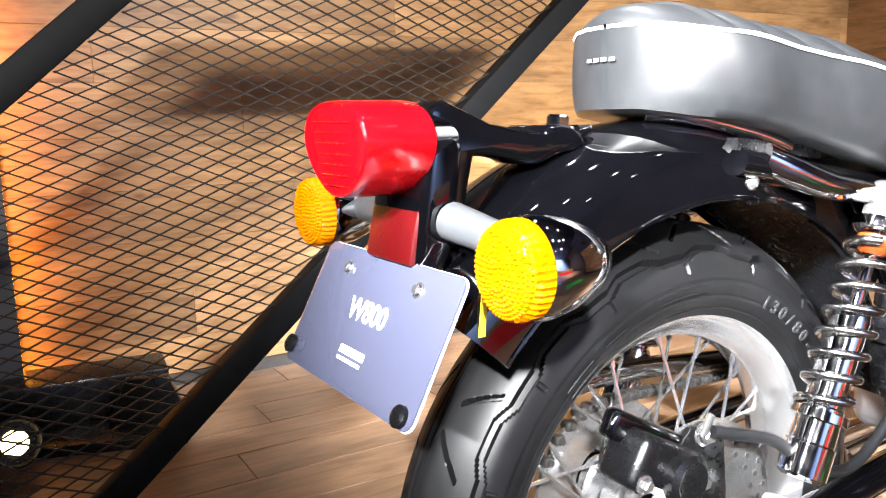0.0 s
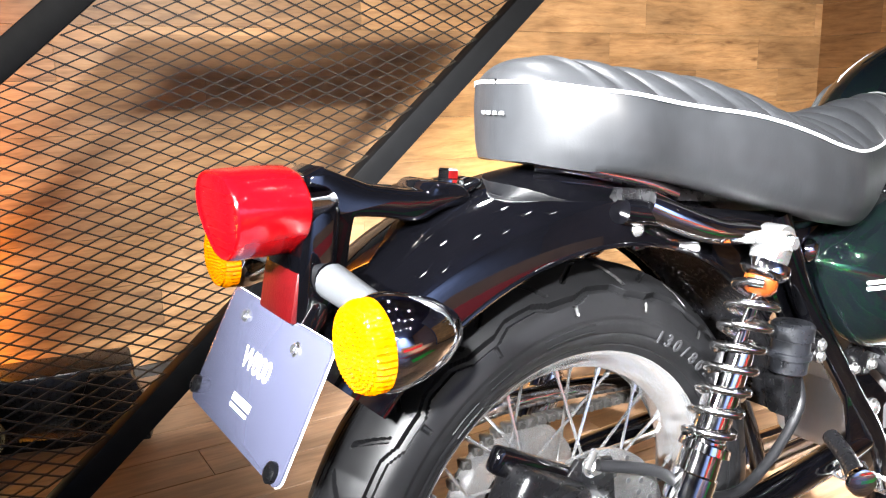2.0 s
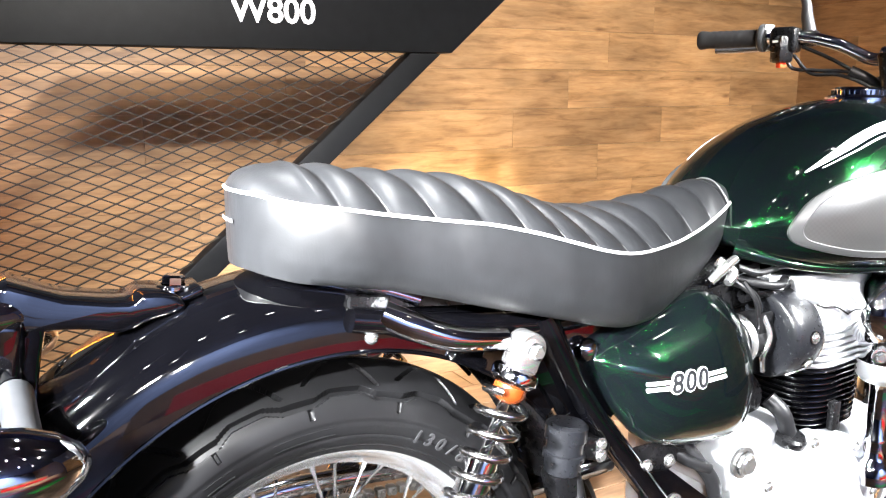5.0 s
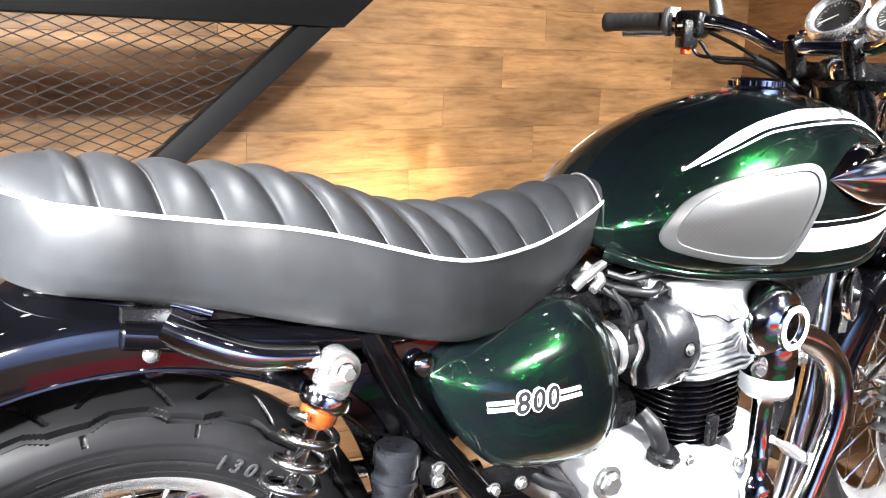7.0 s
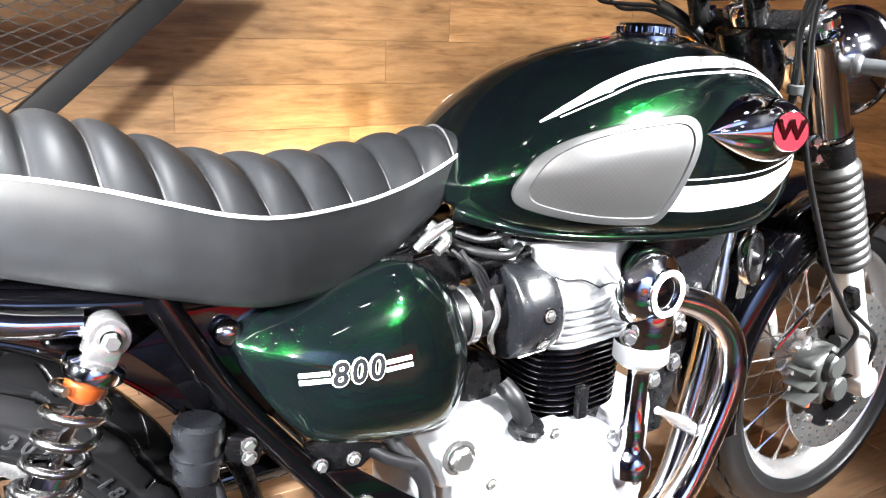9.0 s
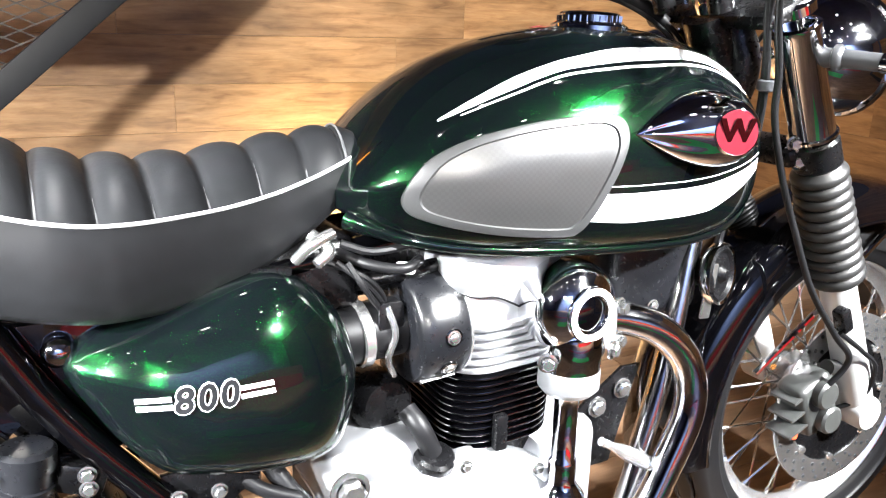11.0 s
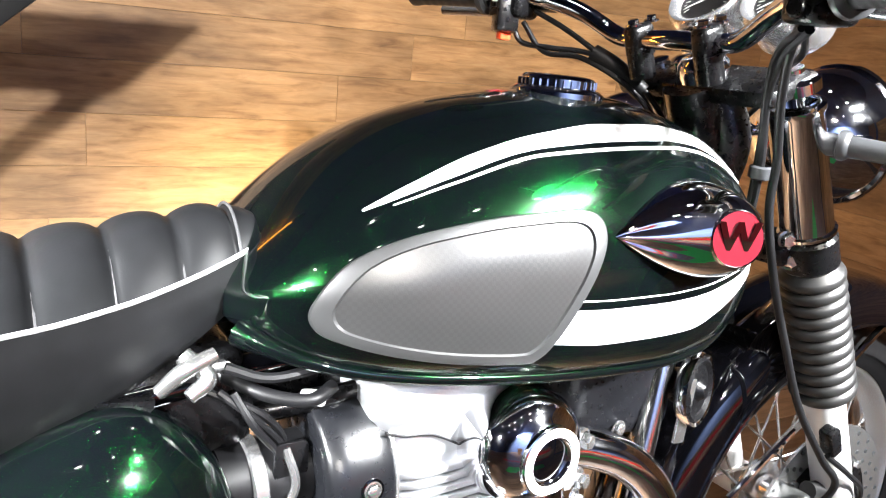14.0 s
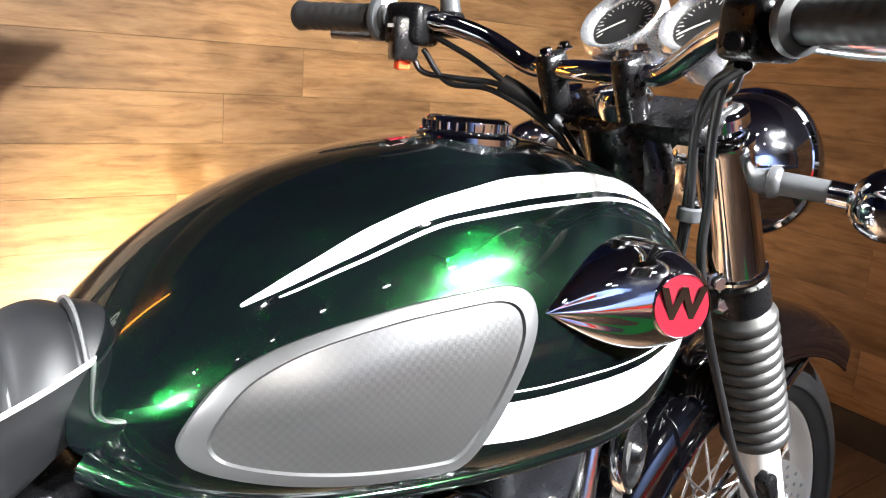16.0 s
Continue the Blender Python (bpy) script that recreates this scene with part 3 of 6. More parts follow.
# ---- motorcycle ----
bike = tagged(empty("motorcycle"), "dark green retro motorcycle with ribbed black seat and chrome trim", "motorcycle")
REAR, FRONT = V((0, 0, 0.333)), V((1.525, 0, 0.328))


def arr_mesh(name, verts, faces, material, parent, label="", smooth=True, angle=40):
    me = bpy.data.meshes.new(name)
    me.from_pydata(verts, [], faces)
    me.update()
    return from_mesh(name, me, material, parent, label, smooth, angle)


def tri_wave(x):
    return 2 * abs(2 * (x - math.floor(x + 0.5))) - 1


def tyre(name, hub, radius, bead, half, parent, steps, cross, tread):
    """A tyre with grooves cut into its tread; cross-section from bead to bead."""
    prof_s = np.linspace(-1, 1, cross)
    verts, faces = [], []
    ks = [0, 0.12, 0.3, 0.5, 0.62, 0.72, 0.82, 0.92, 1.0]
    rs = [radius, radius - 0.0012, radius - 0.008, radius - 0.022, radius - 0.038, radius - 0.058, bead + 0.02, bead + 0.006, bead]
    ys = [0, 0.16, 0.42, 0.74, 0.93, 1.0, 0.93, 0.78, 0.7]
    shape = [(hermite(ks, rs, abs(s)), math.copysign(hermite(ks, ys, abs(s)) * half, s)) for s in prof_s]
    for i in range(steps):
        a = 2 * math.pi * i / steps
        for s, (r, y) in zip(prof_s, shape):
            d = tread(a, s)
            # step of the tread's edge on the shoulder
            rr, yy = r - d * max(0.25, 1 - abs(s) ** 2), y - math.copysign(d, y) * min(1, abs(s) * 1.3)
            verts.append((hub.x + rr * math.cos(a), hub.y + yy, hub.z + rr * math.sin(a)))
    for i in range(steps):
        j = (i + 1) % steps
        for k in range(cross - 1):
            faces.append((i * cross + k, i * cross + k + 1, j * cross + k + 1, j * cross + k))
    return arr_mesh(name, verts, faces, RUBBER, parent, "black road tyre with zigzag tread grooves", angle=38)


def groove(d, w, depth):
    return depth if abs(d) < w else max(0.0, depth * (1 - (abs(d) - w) / (w * 0.3)))


def rear_tread(a, s):
    t = a * 17 / (2 * math.pi)
    out = 0.0
    if abs(s) > 0.66:
        out = 0.0
        if 0.70 < abs(s) < 0.725 or 0.79 < abs(s) < 0.805 or 0.885 < abs(s) < 0.9:
            out = -0.0011
        elif 0.725 < abs(s) < 0.79:
            out = 0.0006
        return out
    side = 1 if s > 0 else -1
    ph = t + (0.5 if side > 0 else 0)
    zig = 0.545 + 0.045 * max(-0.55, min(0.55, 1.6 * tri_wave(ph)))
    out = max(out, groove(abs(s) - zig, 0.021, 0.008))
    # short slanting sipes between the zigzag and the crown
    f = ph % 1.0
    for c, lo, hi, slope in ((0.25, 0.14, 0.42, 0.55), (0.75, 0.2, 0.48, -0.35)):
        if lo < abs(s) < hi:
            out = max(out, groove((f - c - (abs(s) - (lo + hi) / 2) * slope * 2), 0.02, 0.008))
    if 0.60 < abs(s) < 0.66:
        out = max(out, groove(f - 0.4, 0.018, 0.003))
    out = max(out, groove(abs(s) - 0.05, 0.0115, 0.005))
    return out


def front_tread(a, s):
    t = a * 24 / (2 * math.pi)
    if abs(s) > 0.64:
        return 0.0
    zig = 0.38 + 0.05 * max(-0.5, min(0.5, 1.6 * tri_wave(t + (0.5 if s > 0 else 0))))
    out = groove(abs(s) - zig, 0.014, 0.004)
    return max(out, groove(abs(s) - 0.06, 0.012, 0.004))


def rim_mesh(hub, r, half):
    prof = [(r - 0.012, -half + 0.012), (r + 0.001, -half + 0.006), (r + 0.002, -half + 0.002), (r, -half), (r - 0.004, -half + 0.001), (r - 0.010, -half + 0.009), (r - 0.016, -half + 0.014),
            (r - 0.020, -half * 0.45), (r - 0.030, -half * 0.28), (r - 0.032, 0)]
    prof += [(a, -b) for a, b in prof[-2::-1]]
    return lathe(prof, hub, (0, -1, 0), 96)


def spoke_set(parent, hub, r_hub, y_hub, r_rim, n_spokes):
    for i in range(n_spokes):
        a = 2 * math.pi * i / n_spokes
        side = -1 if i % 2 else 1
        lead = (1 if (i // 2) % 2 else -1) * radians(46)
        p = hub + V((r_hub * math.cos(a + lead), side * y_hub, r_hub * math.sin(a + lead)))
        q = hub + V((r_rim * math.cos(a), side * 0.006, r_rim * math.sin(a)))
        bm = rod(p, q, 0.0021, 6)
        tube([q + (p - q) * 0.07, q], 0.0036, 6, bm=bm, smooth=False)
        part("spoke", bm, STEEL, parent)


def disc_mesh(center, r0, r1, y, holes, thick=0.005):
    """A brake disc with drilled dimples set into it as real rings of holes."""
    return lathe([(r0, -thick / 2), (r1, -thick / 2), (r1, thick / 2), (r0, thick / 2)], center + V((0, y, 0)), (0, -1, 0), 64, close=True)


def drill_marks(center, r0, r1, y, n_rows, parent):
    bm = bmesh.new()
    for i in range(n_rows):
        for j in range(3):
            a = 2 * math.pi * (i + j * 0.33) / n_rows
            r = r0 + (r1 - r0) * (j + 0.7) / 3.4
            lathe([(0, 0), (0.0034, 0), (0.0034, 0.0006), (0, 0.0006)], center + V((r * math.cos(a), y, r * math.sin(a))), (0, -1, 0), 8, bm)
    tagged(part("drilled_pattern", bm, DIAL, parent, "small dark drilled holes"), kind="stuff")


# rear wheel
rear_wheel = part("rear_wheel", lathe([(0.024, -0.085), (0.03, -0.075), (0.03, -0.05), (0.058, -0.045), (0.058, -0.036), (0.04, -0.03), (0.036, 0), (0.04, 0.03), (0.062, 0.036), (0.062, 0.046), (0.03, 0.05), (0.03, 0.085), (0.012, 0.085), (0.012, -0.085)], REAR, (0, 1, 0), 40, close=True), ALU, bike, "spoked rear wheel with polished aluminium rim")
tyre("tyre", REAR, 0.326, 0.229, 0.062, rear_wheel, 1300, 181, rear_tread)
part("rim", rim_mesh(REAR, 0.231, 0.043), ALU, rear_wheel, "polished aluminium rim")
spoke_set(rear_wheel, REAR, 0.052, 0.04, 0.203, 36)
part("brake_disc", disc_mesh(REAR, 0.085, 0.122, -0.064, 0), STEEL, rear_wheel)
drill_marks(REAR, 0.085, 0.122, -0.0666, 22, rear_wheel)
part("disc_carrier", lathe([(0.03, 0), (0.088, 0), (0.088, 0.004), (0.03, 0.004)], REAR + V((0, -0.062, 0)), (0, -1, 0), 40, close=True), STEEL, rear_wheel)
part("sprocket", lathe([(0.05, 0), (0.105, 0), (0.105, 0.005), (0.05, 0.005)], REAR + V((0, 0.07, 0)), (0, 1, 0), 60, close=True), STEEL, rear_wheel)


def arc_letters(text, hub, r, y, start, step, size, parent, depth=0.0009):
    """Raised characters along the side of a tyre, one after another, clockwise from an angle."""
    bm = bmesh.new()
    for i, ch in enumerate(text):
        if ch == " ":
            continue
        a = radians(start - step * i)
        up = V((math.cos(a), 0, math.sin(a)))
        right = V((math.sin(a), 0, -math.cos(a)))
        o = letters(ch, size, depth, frame_of(hub + up * r + V((0, y, 0)), right, up), bold=0.0004, shear=0.25)
        me = bpy.data.meshes.new("tmp")
        o.to_mesh(me)
        o.free()
        bm.from_mesh(me)
        bpy.data.meshes.remove(me)
    part("tyre_lettering", bm, LETTER, parent, "raised size marking on the tyre wall", smooth=False)


arc_letters("130/80-18", REAR, 0.2565, -0.0618, 65.0, 3.9, 0.0215, rear_wheel)
for a0, a1, r in ((88, 103, 0.262), (113, 120, 0.262), (124, 133, 0.254)):
    for rr in (r - 0.004, r + 0.004):
        part("tyre_mark", tube([REAR + V((rr * math.cos(radians(a)), -0.0612, rr * math.sin(radians(a)))) for a in np.linspace(a0, a1, 8)], 0.0009, 5, 1, smooth=False), RUBBER, rear_wheel, "raised line on the tyre wall")

# front wheel
front_wheel = part("front_wheel", lathe([(0.02, -0.06), (0.03, -0.05), (0.05, -0.045), (0.05, -0.036), (0.03, -0.03), (0.028, 0.03), (0.05, 0.036), (0.05, 0.045), (0.02, 0.06), (0.01, 0.06), (0.01, -0.06)], FRONT, (0, 1, 0), 40, close=True), ALU, bike, "spoked front wheel with polished aluminium rim")
tyre("tyre", FRONT, 0.325, 0.243, 0.05, front_wheel, 360, 71, front_tread)
part("rim", rim_mesh(FRONT, 0.245, 0.034), ALU, front_wheel, "polished aluminium rim")
spoke_set(front_wheel, FRONT, 0.046, 0.04, 0.217, 36)
part("brake_disc", disc_mesh(FRONT, 0.115, 0.158, -0.066, 0), STEEL, front_wheel, "drilled steel brake disc")
drill_marks(FRONT, 0.115, 0.158, -0.0686, 26, front_wheel)
part("disc_carrier", lathe([(0.045, 0), (0.07, 0.002), (0.118, 0), (0.118, 0.004), (0.07, 0.006), (0.045, 0.004)], FRONT + V((0, -0.062, 0)), (0, -1, 0), 40, close=True), SATIN_BLACK, front_wheel)
for i in range(8):
    a = 2 * math.pi * i / 8
    part("rivet", lathe([(0, 0.007), (0.006, 0.006), (0.008, 0), (0, 0)], FRONT + V((0.112 * math.cos(a), -0.066, 0.112 * math.sin(a))), (0, -1, 0), 12), STEEL, front_wheel)


# fenders
def fender(hub, r_top, r_edge, half, a0, a1, steps, flare=0.0):
    """A curved mudguard: crown, falling sides and a rolled lip, with sheet thickness."""
    bm = bmesh.new()
    rows = []
    for i in range(steps + 1):
        a = radians(a0 + (a1 - a0) * i / steps)
        row = []
        for thick in (0, 1):
            line = []
            for s in np.linspace(-1, 1, 17):
                k = abs(s)
                y = half * math.copysign(math.sin(k * math.pi / 2) ** 0.8, s)
                r = r_edge + (r_top - r_edge) * math.cos(k * math.pi / 2) ** 0.62
                if k > 0.97:
                    y *= 1.02
                line.append(hub + V(((r - 0.0025 * thick) * math.cos(a), y * (1 - 0.02 * thick), (r - 0.0025 * thick) * math.sin(a))))
            row += line if thick == 0 else line[::-1]
        rows.append([bm.verts.new(p) for p in row])
    grid_faces(bm, rows, closed_u=True)
    bm.faces.new(rows[0][::-1])
    bm.faces.new(rows[-1])
    for sgn in (-1, 1):
        path = [hub + V((r_edge * math.cos(radians(a)), sgn * half * 1.01, r_edge * math.sin(radians(a)))) for a in np.linspace(a0, a1, 40)]
        tube(path, 0.0028, 8, 1, bm, smooth=False)
    return bm


rear_fender = part("rear_fender", fender(REAR, 0.436, 0.357, 0.086, 40, 138, 60), GLOSS_BLACK, bike, "gloss black rear mudguard")
front_fender = part("front_fender", fender(FRONT, 0.385, 0.32, 0.078, 58, 188, 70), GLOSS_BLACK, bike, "gloss black front mudguard")

# seat
SX = [-0.076, -0.072, -0.058, -0.036, 0.0, 0.058, 0.111, 0.163, 0.217, 0.269, 0.32, 0.37, 0.42, 0.47, 0.523, 0.577, 0.622, 0.648, 0.657]
S_PIPE = [0.856, 0.856, 0.854, 0.848, 0.8435, 0.833, 0.8245, 0.817, 0.8045, 0.789, 0.774, 0.765, 0.7625, 0.763, 0.7675, 0.779, 0.793, 0.802, 0.804]
S_TOP = [0.86, 0.868, 0.877, 0.881, 0.88, 0.871, 0.866, 0.861, 0.851, 0.834, 0.816, 0.806, 0.804, 0.807, 0.815, 0.823, 0.827, 0.82, 0.808]
S_BOT = [0.778, 0.778, 0.775, 0.77, 0.766, 0.755, 0.741, 0.7265, 0.712, 0.698, 0.6835, 0.674, 0.672, 0.6775, 0.694, 0.721, 0.75, 0.766, 0.775]
S_WID = [0.113, 0.113, 0.113, 0.113, 0.113, 0.113, 0.118, 0.127, 0.134, 0.139, 0.1385, 0.131, 0.116, 0.0985, 0.079, 0.062, 0.047, 0.034, 0.02]


def seat_line(x):
    pipe, top, bot, w = (hermite(SX, c, x) for c in (S_PIPE, S_TOP, S_BOT, S_WID))
    if x < 0.035:  # round tail in plan
        w = w * math.sqrt(max(0.0, 1 - ((0.035 - x) / 0.111) ** 2))
    return pipe, top, bot, w


SEAMS = [0.006, 0.058, 0.11, 0.162, 0.2145, 0.266, 0.317, 0.365, 0.4142, 0.4672, 0.5231, 0.5767, 0.625]


def seat_top(x, k):
    """Height of the ribbed top; k: 0 at the middle, 1 at the piping."""
    pipe, top, _, _ = seat_line(x)
    z = pipe + (top - pipe) * (1 - abs(k) ** 2.2)
    if -0.02 < x < SEAMS[-1]:
        i = sum(1 for q in SEAMS if q <= x)
        lo = SEAMS[i - 1] if i else SEAMS[0] - 0.052
        f = (x - lo) / (SEAMS[i] - lo)
        puff = abs(math.sin(math.pi * f)) ** 0.5
        z += 0.012 * (puff - 0.8) * (1 - 0.3 * abs(k) ** 4)
    return z


xs = list(np.concatenate([-0.076 + 0.056 * np.linspace(0.03, 1, 18)[:-1] ** 2, np.arange(-0.02, 0.6, 0.0034), np.linspace(0.6, 0.657, 19)]))
bm = bmesh.new()
rows = []
for x in xs:
    pipe, top, bot, w = seat_line(x)
    row = [bm.verts.new((x, w * k, seat_top(x, k))) for k in np.linspace(-1, 1, 25)]
    rows.append(row)
grid_faces(bm, rows, flip=True)
seat = part("seat", bm, VINYL, bike, "black vinyl seat with ribbed top and silver piping", angle=80)
bm = bmesh.new()
rows = []
for x in xs:
    pipe, top, bot, w = seat_line(x)
    pts = [(w * 1.0, pipe), (w * 1.03, pipe - 0.012), (w * 1.05, pipe - 0.35 * (pipe - bot)), (w * 1.045, pipe - 0.7 * (pipe - bot)), (w * 1.0, bot + 0.008), (w * 0.95, bot), (w * 0.5, bot)]
    rows.append([bm.verts.new((x, -p[0], p[1])) for p in pts] + [bm.verts.new((x, p[0], p[1])) for p in pts[::-1]])
grid_faces(bm, rows)
bm.faces.new(rows[0])
bm.faces.new(rows[-1][::-1])
part("seat_side", bm, VINYL, seat, "plain vinyl side panel", angle=60)
pipe_pts = [V((x, -seat_line(x)[3] * 1.005, seat_line(x)[0] + 0.001)) for x in xs[::4]]
loop = pipe_pts + [V((p.x, -p.y, p.z)) for p in pipe_pts[::-1]]
part("piping", tube(loop, 0.002, 8, 1, smooth=False), PIPING, seat, "silver piping")
for k in range(4):
    y = -0.012 + 0.011 * k
    x = 0.035 - 0.1125 * math.sqrt(1 - (y / 0.118) ** 2)
    part("seat_print", block((0.0012, 0.007, 0.004), pose(x - 0.001, y, 0.826, 0, 0, math.degrees(y * -0.9 / 0.118))), SEAM, seat, "white printed bar on the tail of the seat", smooth=False)
part("seat_base", prism([(0.02, -0.085), (0.55, -0.085), (0.55, 0.085), (0.02, 0.085)], pose(0.0, 0, 0.738, 0, 6, 0), 0.012), SATIN_BLACK, seat)
bm = bmesh.new()
for x in SEAMS:
    tube([(x, seat_line(x)[3] * k, seat_top(x, k) + 0.0016) for k in np.linspace(-0.985, 0.985, 15)], 0.0014, 6, 1, bm, smooth=False)
part("stitching", bm, SEAM, seat, "seams between the ribs")

# fuel tank: widths and heights along the bike
TX = [0.605, 0.615, 0.635, 0.665, 0.71, 0.77, 0.85, 0.93, 1.01, 1.08, 1.14, 1.18, 1.205, 1.215]
T_TOP = [0.77, 0.783, 0.807, 0.84, 0.877, 0.909, 0.932, 0.942, 0.942, 0.932, 0.91, 0.88, 0.845, 0.815]
T_WID = [0.045, 0.075, 0.105, 0.13, 0.152, 0.168, 0.18, 0.186, 0.186, 0.176, 0.152, 0.122, 0.085, 0.045]
T_MID = [0.762, 0.765, 0.77, 0.775, 0.782, 0.788, 0.79, 0.79, 0.79, 0.79, 0.79, 0.79, 0.79, 0.79]
T_BOT = [0.748, 0.74, 0.732, 0.722, 0.713, 0.706, 0.70, 0.696, 0.694, 0.698, 0.71, 0.727, 0.75, 0.772]


LINES = {}


def tank_line(x):
    """Ridge, half width, height of the widest place and lower edge, eased along the bike."""
    key = round(x, 6)
    if key not in LINES:
        h = max(0.0, min(0.03, (x - 0.605) * 0.7, (1.215 - x) * 0.7))
        LINES[key] = tuple(sum(wt * hermite(TX, c, x + h * d) for d, wt in ((-1, 1), (-0.67, 2), (-0.33, 3), (0, 4), (0.33, 3), (0.67, 2), (1, 1))) / 16 for c in (T_TOP, T_WID, T_MID, T_BOT))
    return LINES[key]


def tank_point(x, s):
    """A point of the right-hand tank side: s 0 at the ridge, 1 at the widest, 2 at the lower edge."""
    top, w, mid, bot = tank_line(x)
    if s <= 1:
        a = s * math.pi / 2
        y, z = w * math.sin(a) ** (2 / 2.02), mid + (top - mid) * math.cos(a) ** (2 / 2.02)
    else:
        a = (s - 1) * math.pi / 2
        y, z = w * (1 - 0.16 * (1 - math.cos(a)) ** 1.3), mid + (bot - mid) * math.sin(a)
    return V((x, -y, z))


def tank_at(x, z):
    lo, hi = 0.0, 2.0
    for _ in range(30):
        m = (lo + hi) / 2
        lo, hi = (m, hi) if tank_point(x, m).z > z else (lo, m)
    return lo


def tank_out(x, s, off):
    p = tank_point(x, s)
    dx = tank_point(min(x + 0.003, 1.214), s) - tank_point(max(x - 0.003, 0.606), s)
    ds = tank_point(x, min(s + 0.02, 2)) - tank_point(x, max(s - 0.02, 0))
    nrm = dx.cross(ds)
    if nrm.length < 1e-9:
        return p
    nrm.normalize()
    if nrm.y > 0:
        nrm = -nrm
    return p + nrm * off


bm = bmesh.new()
rows = []
txs = list(np.linspace(0.605, 0.635, 8)[:-1]) + list(np.linspace(0.635, 1.18, 70)[:-1]) + list(np.linspace(1.18, 1.215, 10))
ss = list(np.linspace(0, 2, 41))
for x in txs:
    right = [tank_point(x, s) for s in ss]
    ring = right[::-1] + [V((p.x, -p.y, p.z)) for p in right[1:]]
    rows.append([bm.verts.new(p) for p in ring])
grid_faces(bm, rows, flip=True)
bm.faces.new(rows[0])
bm.faces.new(rows[-1][::-1])
for a, b in zip(rows, rows[1:]):
    bm.faces.new((a[0], b[0], b[-1], a[-1]))
bmesh.ops.recalc_face_normals(bm, faces=bm.faces)
tank = part("fuel_tank", bm, GREEN_PAINT, bike, "metallic dark green teardrop fuel tank", angle=50)
bm = bmesh.new()
LIP = [0.013, 0.01, 0.0075] + [0.0065] * 20
edge = [tank_point(x, 2.0) + V((0, -0.001, -0.004)) for x in txs[3:-3]]
tube(edge, LIP, 10, 1, bm, smooth=False)
tube([V((p.x, -p.y, p.z)) for p in edge], LIP, 10, 1, bm, smooth=False)
part("seam_flange", bm, GREEN_PAINT, tank, "welded lower seam flange")


def tank_patch(x0, x1, upper, lower, off, steps=60, across=10, mirror=False):
    """A skin laid on the tank side between two curves of height over x, with a rim."""
    bm = bmesh.new()
    rows = []
    for i in range(steps + 1):
        x = x0 + (x1 - x0) * i / steps
        sa, sb = tank_at(x, upper(x)), tank_at(x, lower(x))
        line = [tank_out(x, sa + (sb - sa) * j / across, -0.001 if j in (0, across) or i in (0, steps) else off) for j in range(across + 1)]
        if mirror:
            line = [V((p.x, -p.y, p.z)) for p in line]
        rows.append([bm.verts.new(p) for p in line])
    grid_faces(bm, rows)
    bmesh.ops.recalc_face_normals(bm, faces=bm.faces)
    return bm


def curve(pts):
    xs_, zs_ = [p[0] for p in pts], [p[1] for p in pts]
    return lambda x: hermite(xs_, zs_, x)


# white bands on both tank sides
UP_A = curve([(0.697, 0.8405), (0.741, 0.865), (0.802, 0.891), (0.871, 0.909), (0.95, 0.9195), (1.02, 0.9205), (1.075, 0.914), (1.11, 0.905), (1.145, 0.885)])
UP_B = curve([(0.697, 0.8395), (0.716, 0.848), (0.773, 0.8705), (0.863, 0.896), (0.95, 0.9035), (1.02, 0.905), (1.06, 0.9015), (1.108, 0.887), (1.145, 0.866)])
LINE_A = curve([(0.715, 0.8462), (0.773, 0.8687), (0.863, 0.8938), (0.95, 0.9012), (1.02, 0.9027), (1.06, 0.8992), (1.108, 0.8847), (1.145, 0.8637)])
LINE_B = curve([(0.715, 0.8452), (0.773, 0.8662), (0.863, 0.8905), (0.95, 0.8972), (1.02, 0.8987), (1.06, 0.8952), (1.108, 0.8807), (1.145, 0.8597)])
LOW_A = curve([(0.86, 0.769), (0.92, 0.7675), (0.973, 0.7675), (1.03, 0.7705), (1.083, 0.777), (1.15, 0.788)])
LOW_B = curve([(0.86, 0.732), (0.92, 0.7265), (0.973, 0.7265), (1.03, 0.7295), (1.07, 0.742), (1.11, 0.757), (1.15, 0.771)])
PIN_A = curve([(0.86, 0.7755), (0.92, 0.7735), (0.973, 0.7735), (1.03, 0.7765), (1.083, 0.783), (1.15, 0.794)])
PIN_B = curve([(0.86, 0.7735), (0.92, 0.7715), (0.973, 0.7715), (1.03, 0.7745), (1.083, 0.781), (1.15, 0.792)])
for mirror in (False, True):
    part("white_band", tank_patch(0.699, 1.145, UP_A, UP_B, 0.0007, 70, 8, mirror), WHITE_PAINT, tank, "white tapering band")
    part("pinstripe", tank_patch(0.72, 1.145, LINE_A, LINE_B, 0.0006, 70, 4, mirror), WHITE_PAINT, tank)
    part("white_band", tank_patch(0.85, 1.15, LOW_A, LOW_B, 0.0007, 50, 8, mirror), WHITE_PAINT, tank, "white lower band")
    part("pinstripe", tank_patch(0.85, 1.15, PIN_A, PIN_B, 0.0006, 50, 4, mirror), SIGN_WHITE, tank)


# knee pads
PAD_OUT = [(0.656, 0.768), (0.668, 0.79), (0.69, 0.81), (0.73, 0.828), (0.79, 0.842), (0.85, 0.849), (0.882, 0.850), (0.898, 0.843), (0.901, 0.826), (0.893, 0.803), (0.878, 0.772), (0.858, 0.738), (0.846, 0.7245), (0.83, 0.7205), (0.77, 0.725), (0.72, 0.733), (0.68, 0.743), (0.661, 0.752)]
pad_ring = [(p.x, p.y) for p in catmull([(x, z, 0) for x, z in PAD_OUT], 5, closed=True)]
